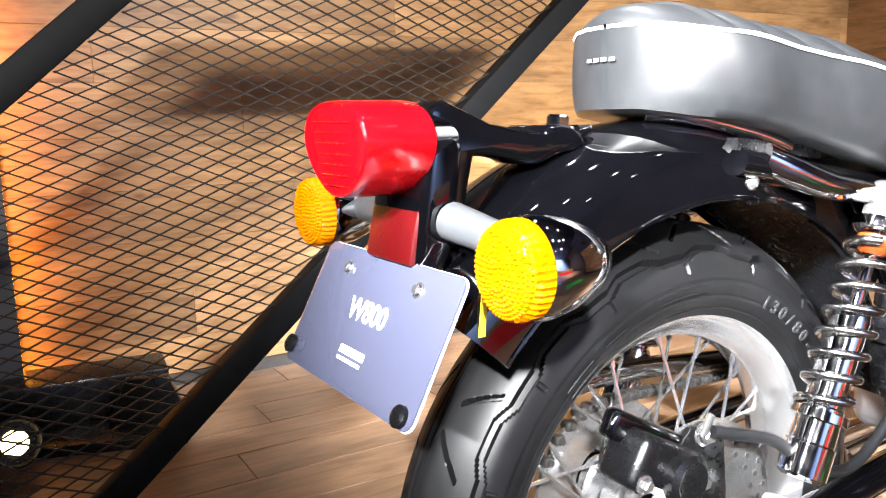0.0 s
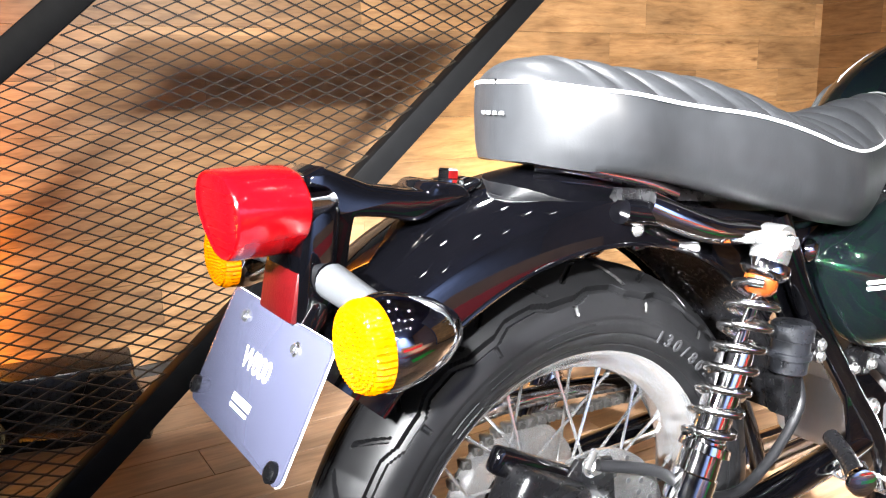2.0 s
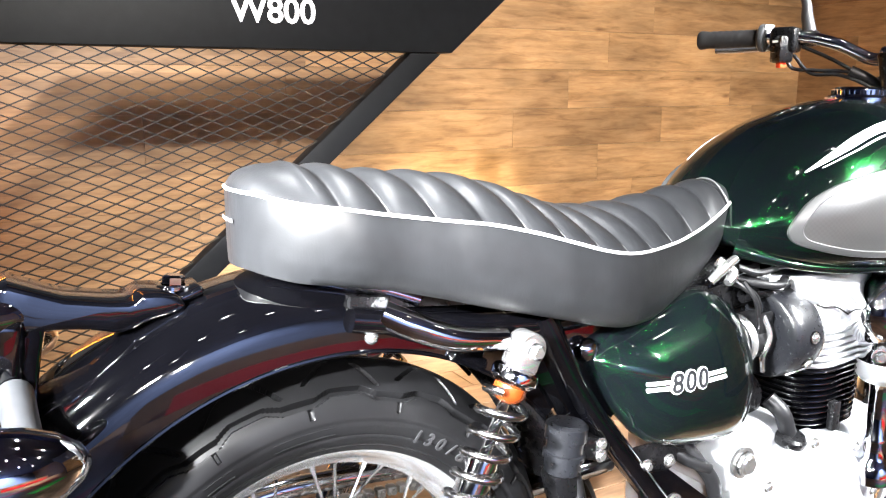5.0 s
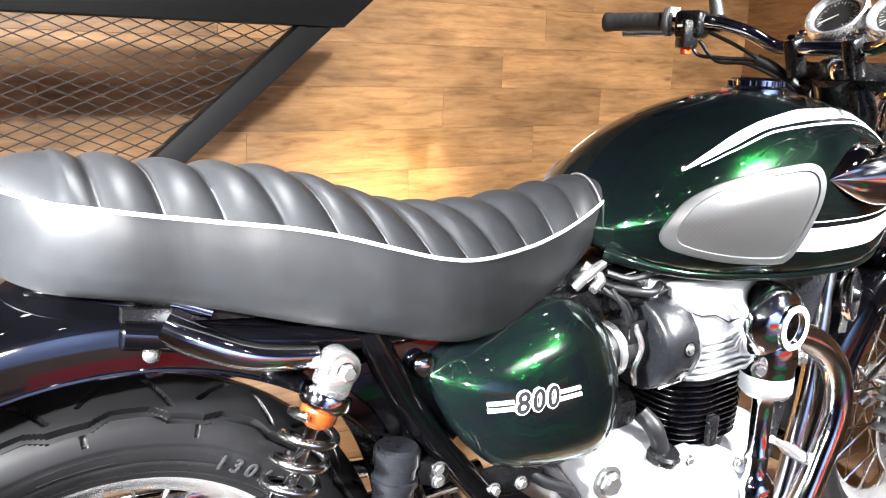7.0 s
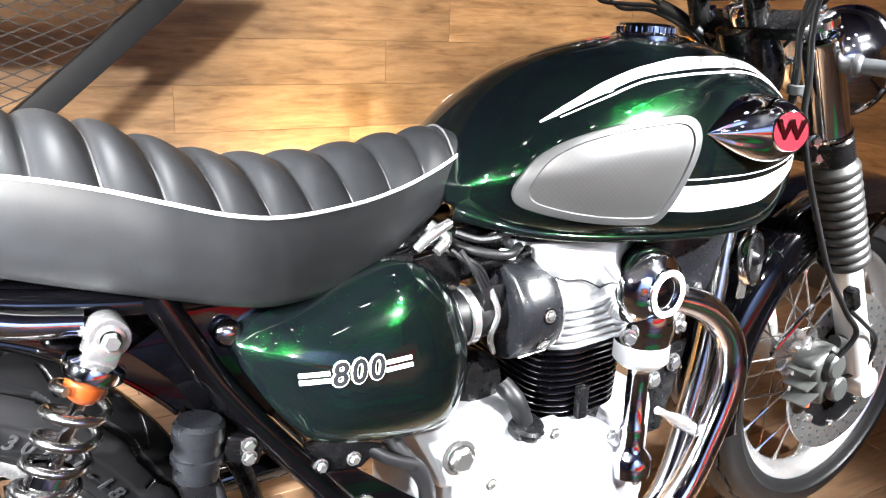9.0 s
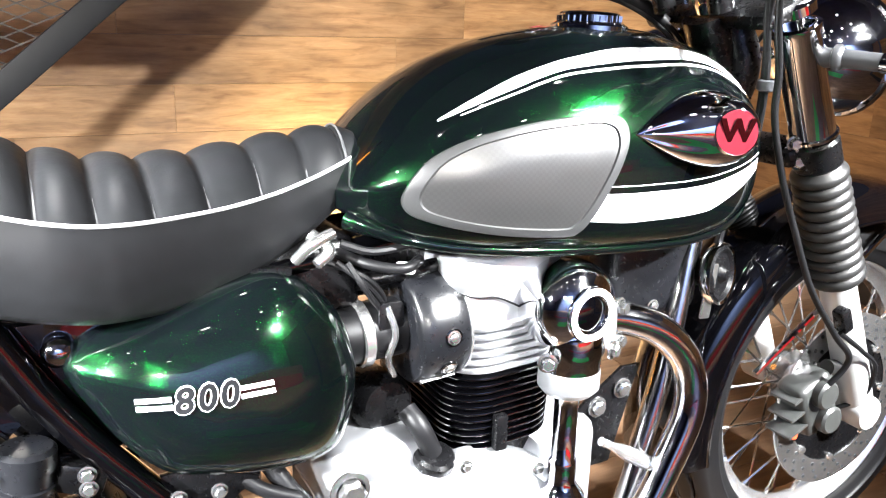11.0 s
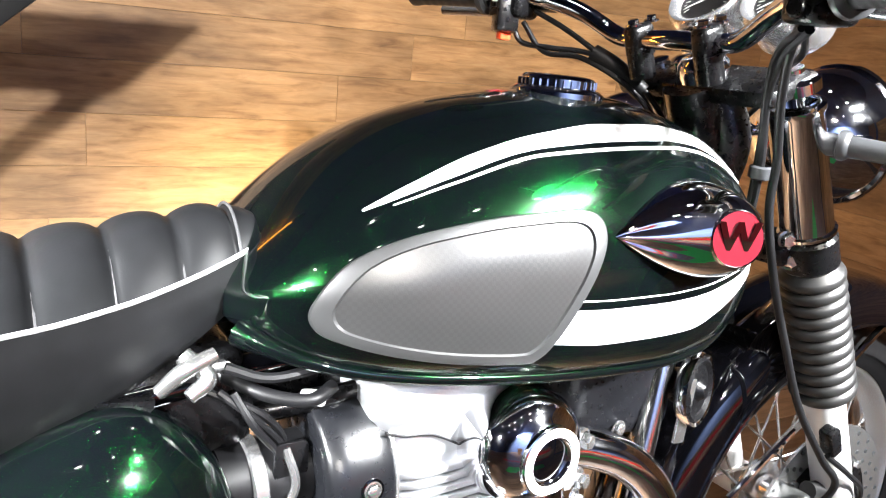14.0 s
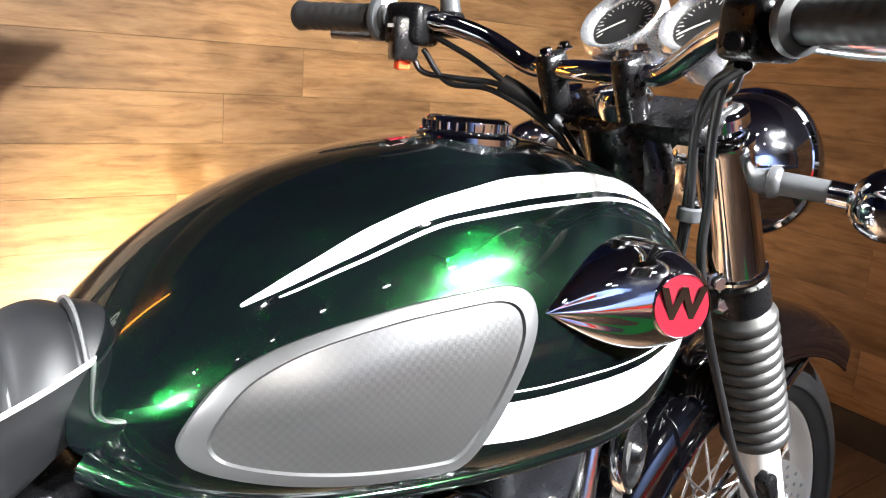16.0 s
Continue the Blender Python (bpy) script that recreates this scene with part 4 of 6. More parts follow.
pad_c = (0.785, 0.787)


PAD_STEPS = ((1.0, -0.002), (1.0, 0.0035), (0.985, 0.0055), (0.955, 0.0062), (0.88, 0.0060), (0.868, 0.0036), (0.85, 0.0034), (0.6, 0.0042), (0.3, 0.0044))


def pad_mesh(mirror, steps):
    bm = bmesh.new()
    rows = []
    for k, off in steps:
        ring = []
        for x, z in pad_ring:
            px, pz = pad_c[0] + (x - pad_c[0]) * k, pad_c[1] + (z - pad_c[1]) * (k if k > 0.95 else k * 0.97)
            p = tank_out(px, tank_at(px, pz), off)
            ring.append(bm.verts.new((p.x, -p.y if mirror else p.y, p.z)))
        rows.append(ring)
    grid_faces(bm, rows, closed_u=True)
    if steps[-1][0] < 0.5:
        bm.faces.new(rows[-1])
    bmesh.ops.recalc_face_normals(bm, faces=bm.faces)
    if sum(f.normal.y for f in bm.faces) * (1 if mirror else -1) < 0:
        bmesh.ops.reverse_faces(bm, faces=bm.faces)
    return bm


def pad_material():
    m, t, b = nodes_of("checked_knee_pad")
    c = t.nodes.new("ShaderNodeTexCoord")
    mp = t.nodes.new("ShaderNodeMapping")
    mp.inputs["Scale"].default_value = (1, 0, 1)
    t.links.new(c.outputs["Object"], mp.inputs["Vector"])
    ch = n(t, "ShaderNodeTexChecker", Scale=280.0)
    t.links.new(mp.outputs[0], ch.inputs["Vector"])
    fine = n(t, "ShaderNodeTexVoronoi", Scale=900.0)
    t.links.new(mp.outputs[0], fine.inputs["Vector"])
    ra = ramp(t, ch.outputs["Fac"], [(0.4, grey(0.32)), (0.6, grey(0.4))])
    t.links.new(ra.outputs["Color"], b.inputs["Roughness"])
    tint = ramp(t, ch.outputs["Fac"], [(0.4, grey(0.018)), (0.6, grey(0.0215))])
    t.links.new(tint.outputs["Color"], b.inputs["Base Color"])
    b.inputs["Specular IOR Level"].default_value = 0.52
    bump(t, fine.outputs["Distance"], 0.05, 0.0006, b)
    return m


PAD_FACE = pad_material()
for mirror in (False, True):
    pad = part("knee_pad", pad_mesh(mirror, PAD_STEPS[:6]), PAD_RUBBER, tank, "grey rubber knee pad", angle=30)
    part("pad_face", pad_mesh(mirror, PAD_STEPS[5:]), PAD_FACE, pad, "finely checked face of the pad", angle=30)

# filler cap
cap_up = V((0.03, 0, 1)).normalized()
cap = part("filler_cap", lathe([(0.05, -0.006), (0.05, 0.004), (0.044, 0.008), (0.04, 0.009), (0.04, 0.017), (0.037, 0.02), (0.028, 0.0215), (0.02, 0.021), (0, 0.0225)], (0.975, 0.0, 0.938), cap_up, 48), CHROME, tank, "chrome filler cap")
for i in range(30):
    a = 2 * math.pi * i / 30
    part("knurl", tube([V((0.975, 0, 0.938)) + V((0.0405 * math.cos(a), 0.0405 * math.sin(a), h)) for h in (0.009, 0.0165)], 0.0013, 6, 1, smooth=False), CHROME, cap)
part("tank_sticker", block((0.014, 0.008, 0.0006), pose(0.885, -0.012, 0.9395, 0, -8, 0)), RED_ENAMEL, tank, "small red sticker", smooth=False)


# chrome teardrop emblem with a red disc
E_IN, E_OUT = [0.912, 0.94, 0.98, 1.021, 1.045, 1.06, 1.07], [0.002, 0.016, 0.032, 0.047, 0.053, 0.046, 0.012]


def emblem(side):
    """A teardrop, sharp at the rear, fluted, swelling towards its blunt front."""
    bm = bmesh.new()
    rows = []
    for f in list(np.linspace(0, 0.8, 18)) + [0.84, 0.88, 0.92, 0.95, 0.975, 0.99, 1.0]:
        x = 0.912 + 0.158 * f
        h = 0.0435 * math.sin(min(1, f / 0.72) * math.pi / 2) ** 0.9 * (1 if f < 0.72 else math.sqrt(max(0.06, 1 - ((f - 0.72) / 0.28) ** 2)))
        d = hermite(E_IN, E_OUT, x)
        mid_y = tank_point(x, tank_at(x, 0.831)).y
        ring = []
        for a in np.linspace(0, math.pi, 33):
            zz = 0.829 + 0.004 * f + h * math.cos(a)
            flute = 0.0045 * math.exp(-((abs(a - math.pi / 2) - 0.42) / 0.2) ** 2) * max(0.0, 1 - f / 0.62) * min(1, f * 6)
            edge = tank_point(x, tank_at(x, zz)).y * 0.985
            k = math.sin(a) ** 0.75
            y = edge + (mid_y - d - edge) * k + flute
            ring.append(bm.verts.new((x, y if side < 0 else -y, zz)))
        rows.append(ring)
    grid_faces(bm, rows)
    bm.faces.new(rows[-1])
    bm.faces.new(rows[0])
    bmesh.ops.recalc_face_normals(bm, faces=bm.faces)
    return bm


W_N = V((-0.37, -1.0, 0.1)).normalized()
W_C = V((1.017, tank_point(1.017, tank_at(1.017, 0.833)).y - 0.046, 0.833))
emb = part("tank_emblem", emblem(-1), CHROME, tank, "chrome teardrop tank emblem with a red disc")
part("emblem_bezel", lathe([(0.0247, 0.0012), (0.0254, 0.0022), (0.0262, 0.0018), (0.0268, -0.004), (0.0262, -0.02)], W_C, W_N, 40), CHROME, emb, "chrome bezel")
part("emblem_disc", lathe([(0, 0.0014), (0.0247, 0.0014), (0.025, 0.0)], W_C, W_N, 40), RED_ENAMEL, emb, "red enamel disc")
e_m = frame_of(W_C + W_N * 0.0016, V((0, 0, 1)).cross(W_N), (0, 0, 1))
part("emblem_letter", letters("W", 0.038, 0.0008, e_m, bold=0.0012), GLOSS_BLACK, emb, "black letter", smooth=False)
part("tank_emblem", emblem(1), CHROME, tank, "chrome teardrop tank emblem with a red disc")

# side cover with its badge
COVER = [(0.322, 0.632), (0.330, 0.652), (0.352, 0.668), (0.40, 0.682), (0.45, 0.695), (0.505, 0.704), (0.545, 0.692), (0.578, 0.662), (0.599, 0.62), (0.607, 0.575), (0.602, 0.53), (0.588, 0.497), (0.56, 0.484), (0.507, 0.485), (0.45, 0.495), (0.41, 0.51), (0.375, 0.545), (0.345, 0.59)]
cover_ring = [(p.x, p.y) for p in catmull([(x, z, 0) for x, z in COVER], 5, closed=True)]
cover_c = (0.475, 0.595)
cover_ring = [(x + 0.085 * (z - 0.595), z - 0.095 * (z - 0.595)) for x, z in cover_ring]


LEAN = 0.17  # the cover leans inwards towards its top


def cover_depth(k):
    return 0.116 + 0.046 * max(0.0, 1 - k**2.7) ** 0.75


def cover_y(x, z):
    """Outer face of the cover at a place of its outline's plane."""
    dx, dz = x - cover_c[0], z - cover_c[1]
    a = math.atan2(dz, dx)
    ring = sorted((math.atan2(q[1] - cover_c[1], q[0] - cover_c[0]), math.hypot(q[0] - cover_c[0], q[1] - cover_c[1])) for q in cover_ring)
    return cover_depth(math.hypot(dx, dz) / float(np.interp(a, [q[0] for q in ring], [q[1] for q in ring]))) - LEAN * dz


def side_cover(side):
    bm = bmesh.new()
    rows = []
    for k in (1.0, 1.0, 0.995, 0.98, 0.95, 0.91, 0.86, 0.8, 0.72, 0.63, 0.53, 0.42, 0.3, 0.16, 0.05):
        deep = 0.098 if not rows else cover_depth(k)
        rows.append([bm.verts.new((cover_c[0] + (x - cover_c[0]) * k, side * (deep - LEAN * (z - cover_c[1]) * k), cover_c[1] + (z - cover_c[1]) * k)) for x, z in cover_ring])
    grid_faces(bm, rows, closed_u=True)
    bm.faces.new(rows[-1])
    bmesh.ops.recalc_face_normals(bm, faces=bm.faces)
    return bm


def on_cover(x, z):
    """A pose lying on the right-hand cover, x along the bike."""
    e = 0.012
    o = V((x, -cover_y(x, z), z))
    return frame_of(o, V((2 * e, cover_y(x - e, z) - cover_y(x + e, z), 0)), V((0, cover_y(x, z - e) - cover_y(x, z + e), 2 * e)))


cover_r = part("side_cover", side_cover(-1), GREEN_PAINT, bike, "metallic dark green side cover with a number badge", angle=60)
part("side_cover", side_cover(1), GREEN_PAINT, bike, "metallic dark green side cover", angle=60)
for i, ch in enumerate("800"):
    digit_m = on_cover(0.4405 + (i - 1) * 0.0205, 0.601) @ Matrix.Translation((0, 0, 0.0006))
    outline = part("badge_outline", letters(ch, 0.035, 0.0011, digit_m, 1.0, 0.12, 0.0019), SIGN_WHITE, cover_r, "white outline of a badge digit", smooth=False)
    part("badge_digit", letters(ch, 0.035, 0.0018, digit_m, 1.0, 0.12, 0.0008), POWDER, outline, "black digit", smooth=False)
for x0, x1 in ((0.379, 0.411), (0.472, 0.505)):
    bar_m = on_cover((x0 + x1) / 2, 0.601)
    for z0, z1 in ((-0.0062, -0.0018), (0.0018, 0.0062)):
        out = [(-(x1 - x0) / 2 - z0 * 0.1, z0), ((x1 - x0) / 2 - z0 * 0.1, z0), ((x1 - x0) / 2 - z1 * 0.1, z1), (-(x1 - x0) / 2 - z1 * 0.1, z1)]
        part("badge_bar", prism(out, bar_m @ Matrix.Translation((0, 0, -0.001)), 0.002), SIGN_WHITE, cover_r, smooth=False)
part("edge_strip", tube([(0.405, -0.109, 0.664), (0.46, -0.11, 0.675), (0.516, -0.108, 0.685)], 0.003, 8), BOOT_RUBBER, cover_r, "grey foam strip along the top edge")

# frame tubes
frame_part = part("frame", tube([(0.02, -0.085, 0.725), (0.16, -0.095, 0.70), (0.3, -0.09, 0.685), (0.5, -0.065, 0.685), (0.68, -0.05, 0.70)], 0.014), GLOSS_BLACK, bike, "gloss black tubular frame")
for s in (-1, 1):
    if s > 0:
        part("frame_tube", tube([(0.02, 0.085, 0.725), (0.16, 0.095, 0.70), (0.3, 0.09, 0.685), (0.5, 0.065, 0.685), (0.68, 0.05, 0.70)], 0.014), GLOSS_BLACK, frame_part)
    part("frame_tube", tube([(0.255, s * 0.1, 0.70), (0.32, s * 0.105, 0.58), (0.42, s * 0.11, 0.45), (0.5, s * 0.115, 0.34), (0.55, s * 0.1, 0.2)], 0.016), GLOSS_BLACK, frame_part)
    part("frame_tube", tube([(1.17, s * 0.03, 0.80), (1.12, s * 0.07, 0.62), (1.05, s * 0.1, 0.4), (0.95, s * 0.11, 0.22), (0.6, s * 0.12, 0.19)], 0.016), DARK_CHROME, frame_part)
    part("swingarm", tube([(0.55, s * 0.1, 0.36), (0.3, s * 0.115, 0.345), (0.06, s * 0.12, 0.333), (-0.03, s * 0.12, 0.333)], 0.02), GLOSS_BLACK, bike)
    part("axle_nut", bolt((0, s * 0.14, 0.333), (0, s, 0), 0.014, 0.016), STEEL, bike)
part("gusset_plate", prism([(0.23, 0.64), (0.33, 0.70), (0.36, 0.70), (0.40, 0.56), (0.33, 0.5), (0.27, 0.6)], frame_of((0, -0.085, 0), (1, 0, 0), (0, 0, 1)), 0.006, 0.001), GLOSS_BLACK, frame_part)
part("cover_bolt", lathe([(0.013, -0.01), (0.015, 0), (0.014, 0.004), (0.009, 0.009), (0, 0.0105)], (0.323, -0.103, 0.646), (0, -1, 0.1), 24), CHROME, bike, "chrome dome bolt")
part("inner_mudguard", fender(REAR, 0.385, 0.36, 0.07, 10, 62, 20), SATIN_BLACK, bike, "satin black inner mudguard")

# chrome stay from mudguard to shock
part("rear_stay", tube([(0.055, -0.088, 0.727), (0.085, -0.102, 0.712), (0.13, -0.115, 0.695), (0.19, -0.118, 0.686)], [0.016, 0.016, 0.0145, 0.013]), CHROME, bike, "chrome mudguard stay")
part("rear_stay", tube([(0.055, 0.088, 0.727), (0.085, 0.102, 0.712), (0.13, 0.115, 0.695), (0.19, 0.118, 0.686)], [0.013, 0.013, 0.012, 0.0115]), CHROME, bike, "chrome mudguard stay")
part("stay_bracket", prism(rounded(0.018, 0.045, 0.005), frame_of((0.045, -0.08, 0.702), (1, 0, 0.0), (0, 0.25, 1)), 0.004, 0.0008), GLOSS_BLACK, bike)
part("bracket_bolt", lathe([(0.008, 0), (0.008, 0.004), (0.004, 0.009), (0, 0.01)], (0.043, -0.083, 0.702), (0, -1, 0.2), 20), STEEL, bike)
part("seat_rail_end", tube([(-0.05, -0.03, 0.772), (-0.01, -0.055, 0.768), (0.06, -0.075, 0.75), (0.1, -0.085, 0.735)], [0.006, 0.009, 0.009, 0.008]), CHROME, bike, "chrome rail end under the seat")


# shock absorbers
def shock(side):
    top, low = V((0.207, side * 0.135, 0.678)), V((0.062, side * 0.132, 0.36))
    d = (low - top).normalized()
    at = lambda k: top + (low - top) * k
    body = part("shock_absorber", lathe([(0.012, 0.0), (0.012, 0.02), (0.026, 0.026), (0.0275, 0.03), (0.0275, 0.037), (0.022, 0.043), (0.012, 0.047), (0.0065, 0.055), (0.0065, 0.13), (0.0, 0.13)], top, d, 32), CHROME, bike, "chrome rear shock absorber with exposed spring")
    part("clevis", lathe([(0.0, -0.014), (0.0175, -0.014), (0.019, -0.012), (0.019, 0.012), (0.0175, 0.014), (0.0, 0.014)], top, (0, side, 0), 32, block((0.028, 0.022, 0.036), frame_of(top + d * 0.014, d.cross(V((0, 1, 0))), (0, 1, 0)) @ pose(0, 0, 0, 90, 0, 0), 0.004)), STEEL, body, "cast aluminium top eye")
    part("eye_bolt", bolt(top + V((0, side * 0.014, 0)), (0, side, 0), 0.0085, 0.012), STEEL, body)
    part("bump_stop", lathe([(0.009, 0.044), (0.0185, 0.045), (0.019, 0.054), (0.014, 0.061), (0.009, 0.064)], top, d, 28), ORANGE_RUBBER, body, "orange rubber bump stop")
    part("damper_body", lathe([(0.0, 0.125), (0.018, 0.127), (0.0195, 0.135), (0.0195, 0.23), (0.022, 0.232), (0.0235, 0.27), (0.0255, 0.272), (0.0255, 0.305), (0.02, 0.31), (0.0, 0.31)], top, d, 32), CHROME, body)
    part("spring_collar", lathe([(0.018, 0.234), (0.028, 0.236), (0.029, 0.245), (0.018, 0.248)], top, d, 32), CHROME, body)
    bm = bmesh.new()
    u = d.orthogonal().normalized()
    w = d.cross(u)
    turns, pts = 7.5, []
    for i in range(int(turns * 20) + 1):
        a = 2 * math.pi * i / 20
        h = 0.052 + (0.236 - 0.052) * i / (turns * 20)
        pts.append(top + d * h + (u * math.cos(a) + w * math.sin(a)) * 0.0255)
    tube(pts, 0.0047, 9, 1, bm, smooth=False)
    part("spring", bm, DARK_CHROME, body, "smoked chrome coil spring")
    part("lower_eye", block((0.034, 0.03, 0.05), frame_of(low, d.cross(V((0, 1, 0))), (0, 1, 0)) @ pose(0, 0, 0, 90, 0, 0), 0.006), CASE_ALU, body)
    part("eye_bolt", bolt(low + V((0, side * 0.016, 0)), (0, side, 0), 0.0125, 0.012), STEEL, body)


shock(-1)
shock(1)

# tail: bracket, light, reflector, signals, plate
arm = [(-0.30, 0.782), (-0.24, 0.769), (-0.185, 0.7585), (-0.17, 0.765), (-0.145, 0.762), (-0.132, 0.752), (-0.137, 0.742), (-0.165, 0.738), (-0.19, 0.730), (-0.222, 0.737), (-0.252, 0.741), (-0.259, 0.735), (-0.268, 0.688), (-0.272, 0.65), (-0.305, 0.65)]
tail = part("tail_bracket", prism([(p.x, p.y) for p in catmull([(x, z, 0) for x, z in arm], 3, closed=True)], frame_of((0, 0.036, 0), (1, 0, 0), (0, 0, 1)), 0.072, 0.006), GLOSS_BLACK, bike, "gloss black tail lamp bracket")
part("bracket_box", block((0.036, 0.09, 0.12), pose(-0.298, 0, 0.7, 0, 8, 0), 0.01, seg=3), GLOSS_BLACK, tail)
part("bracket_bolt", bolt((-0.137, 0, 0.76), (0.1, 0, 1), 0.011, 0.014), CHROME, tail)
part("bracket_tongue", block((0.05, 0.05, 0.01), pose(-0.135, 0, 0.752, 0, -20, 0), 0.004, seg=3), GLOSS_BLACK, tail)
part("license_holder", block((0.012, 0.12, 0.1), pose(-0.325, 0, 0.63, 0, 27, 0), 0.004), GLOSS_BLACK, tail)


def lamp_ring(k, x, lift=0.0):
    """Outline of the tail lamp: broad, flat top and a narrow round foot."""
    pts = []
    for a in np.linspace(0, 2 * math.pi, 40, endpoint=False):
        z = math.sin(a)
        w = 0.0585 * (1.0 if z > 0 else 1 - 0.34 * (-z) ** 1.6)
        pts.append(V((x, k * w * math.copysign(abs(math.cos(a)) ** 0.78, math.cos(a)), 0.757 + lift + k * (0.033 * z if z > 0 else 0.0455 * z))))
    return pts


bm = bmesh.new()
rows = [[bm.verts.new(p + V((0.12 * (p.z - 0.757) * -0.35, 0, 0))) for p in lamp_ring(k, x)] for k, x in ((0.93, -0.306), (0.98, -0.309), (1.0, -0.33), (1.0, -0.362), (0.99, -0.3695), (0.96, -0.3715), (0.9, -0.37), (0.6, -0.3715), (0.3, -0.372))]
grid_faces(bm, rows, closed_u=True)
bm.faces.new(rows[-1])
bm.faces.new(rows[0][::-1])
bmesh.ops.recalc_face_normals(bm, faces=bm.faces)
tail_light = part("tail_light", bm, RED_LENS, tail, "red tail lamp lens", angle=32)
bm = bmesh.new()
rows = [[bm.verts.new(p) for p in lamp_ring(k, x)] for k, x in ((0.55, -0.268), (0.75, -0.285), (0.88, -0.31), (0.93, -0.314), (0.9, -0.316))]
grid_faces(bm, rows, closed_u=True)
bm.faces.new(rows[0])
bmesh.ops.recalc_face_normals(bm, faces=bm.faces)
part("lamp_base", bm, CHROME, tail_light, "chrome lamp base")
bm = bmesh.new()
for i in range(7):
    z = 0.722 + 0.0085 * i
    tube([(-0.3722 - 0.042 * (z - 0.757), y, z) for y in np.linspace(-0.024 - 0.002 * i, 0.024 + 0.002 * i, 6)], 0.0007, 6, 1, bm, smooth=False)
part("lens_ribs", bm, RED_LENS, tail_light, "moulded ribs of the lens")
part("reflector", block((0.01, 0.078, 0.046), pose(-0.317, 0, 0.677, 0, 12, 0), 0.003), RED_REFLECTOR, tail, "red rectangular reflector")


def signal(x, y, z, side, ahead, stem_from):
    """An indicator: ribbed amber lens, chrome teardrop body, grey stem."""
    d = V((1 if ahead else -1, 0, 0))
    body = part("turn_signal", lathe([(0.0355, 0.004), (0.037, 0.0), (0.0375, -0.008), (0.0345, -0.026), (0.0262, -0.048), (0.015, -0.064), (0.006, -0.07), (0, -0.071)], (x, y, z), d, 40), CHROME, tail if not ahead else bike, "turn signal with amber lens and chrome body")
    bm = bmesh.new()
    rows = []
    for r, h in ((0.0355, 0.002), (0.0355, 0.014), (0.0335, 0.019), (0.028, 0.0225), (0.019, 0.0255), (0.01, 0.027)):
        rows.append([bm.verts.new(V((x, y, z)) + d * h + V((0, math.cos(a), math.sin(a))) * (r - 0.0016 * (i % 2 if h < 0.02 else 0))) for i, a in enumerate(np.linspace(0, 2 * math.pi, 80, endpoint=False))])
    grid_faces(bm, rows, closed_u=True)
    bm.faces.new(rows[-1])
    bm.faces.new(rows[0][::-1])
    for k, r in ((0.0205, 0.031), (0.0222, 0.0283), (0.0234, 0.0253), (0.0246, 0.022), (0.0255, 0.0185), (0.0262, 0.015), (0.0268, 0.0115), (0.0269, 0.008), (0.027, 0.0045)):
        for i in range(int(r * 1700)):
            a = 2 * math.pi * i / int(r * 1700)
            c = V((x, y, z)) + d * k + V((0, math.cos(a), math.sin(a))) * r
            lathe([(0.0018, -0.0004), (0.001, 0.0014), (0, 0.0018)], c, d, 4, bm)
    bmesh.ops.recalc_face_normals(bm, faces=bm.faces)
    part("lens", bm, AMBER_LENS, body, "faceted amber lens", angle=25)
    end = V((x - d.x * 0.028, y - side * 0.034, z + 0.004))
    part("stem", tube([stem_from, (V(stem_from) + end) / 2, end], [0.0165, 0.0145, 0.0135], 16), GREY_PLASTIC, body, "grey rubber stem")
    return body


signal(-0.312, -0.174, 0.673, -1, False, (-0.288, -0.045, 0.69))
signal(-0.306, 0.166, 0.681, 1, False, (-0.288, 0.045, 0.69))

plate_m = frame_of((-0.346, 0.003, 0.602), (0, -1, 0), (0.46, 0, 0.888))
plate = part("number_plate", prism(rounded(0.236, 0.122, 0.01), plate_m, 0.003, 0.0006), PLATE, tail, "slate acrylic display plate with white print", angle=30)
part("plate_edge", prism([(x * 1.006, y * 1.01) for x, y in rounded(0.236, 0.122, 0.01)], plate_m @ Matrix.Translation((0, 0, -0.0012)), 0.0018, 0.0004), CLEAR_EDGE, plate)
part("plate_print", letters("W800", 0.027, 0.0002, plate_m @ Matrix.Translation((0.0, 0.008, 0.0034)), 0.96, bold=0.0004), SIGN_WHITE, plate, "white model lettering", smooth=False)
bm = prism([(-0.022, -0.031), (0.022, -0.031), (0.022, -0.024), (-0.022, -0.024)], plate_m @ Matrix.Translation((0, 0, 0.0028)), 0.0006)
prism([(-0.022, -0.037), (0.02, -0.037), (0.02, -0.034), (-0.022, -0.034)], plate_m @ Matrix.Translation((0, 0, 0.0028)), 0.0006, bm=bm)
part("plate_bars", bm, SIGN_WHITE, plate, "white printed bars", smooth=False)
for u, w in ((-0.062, 0.041), (0.062, 0.041)):
    part("plate_screw", bolt(plate_m @ V((u, w, 0.003)), plate_m.to_3x3().col[2], 0.0048, 0.005), STEEL, plate)
for u, w in ((-0.112, -0.046), (0.103, -0.052)):
    part("plate_bumper", lathe([(0.009, 0), (0.009, 0.004), (0.006, 0.006), (0, 0.006)], plate_m @ V((u, w, 0.003)), plate_m.to_3x3().col[2], 20), SATIN_BLACK, plate)
part("yellow_sticker", prism([(0, 0), (0.006, 0), (0.01, 0.04), (0.004, 0.042)], frame_of((-0.29, -0.083, 0.6), (1, 0, 0), (0, 0, 1)), 0.001), YELLOW, bike, smooth=False)

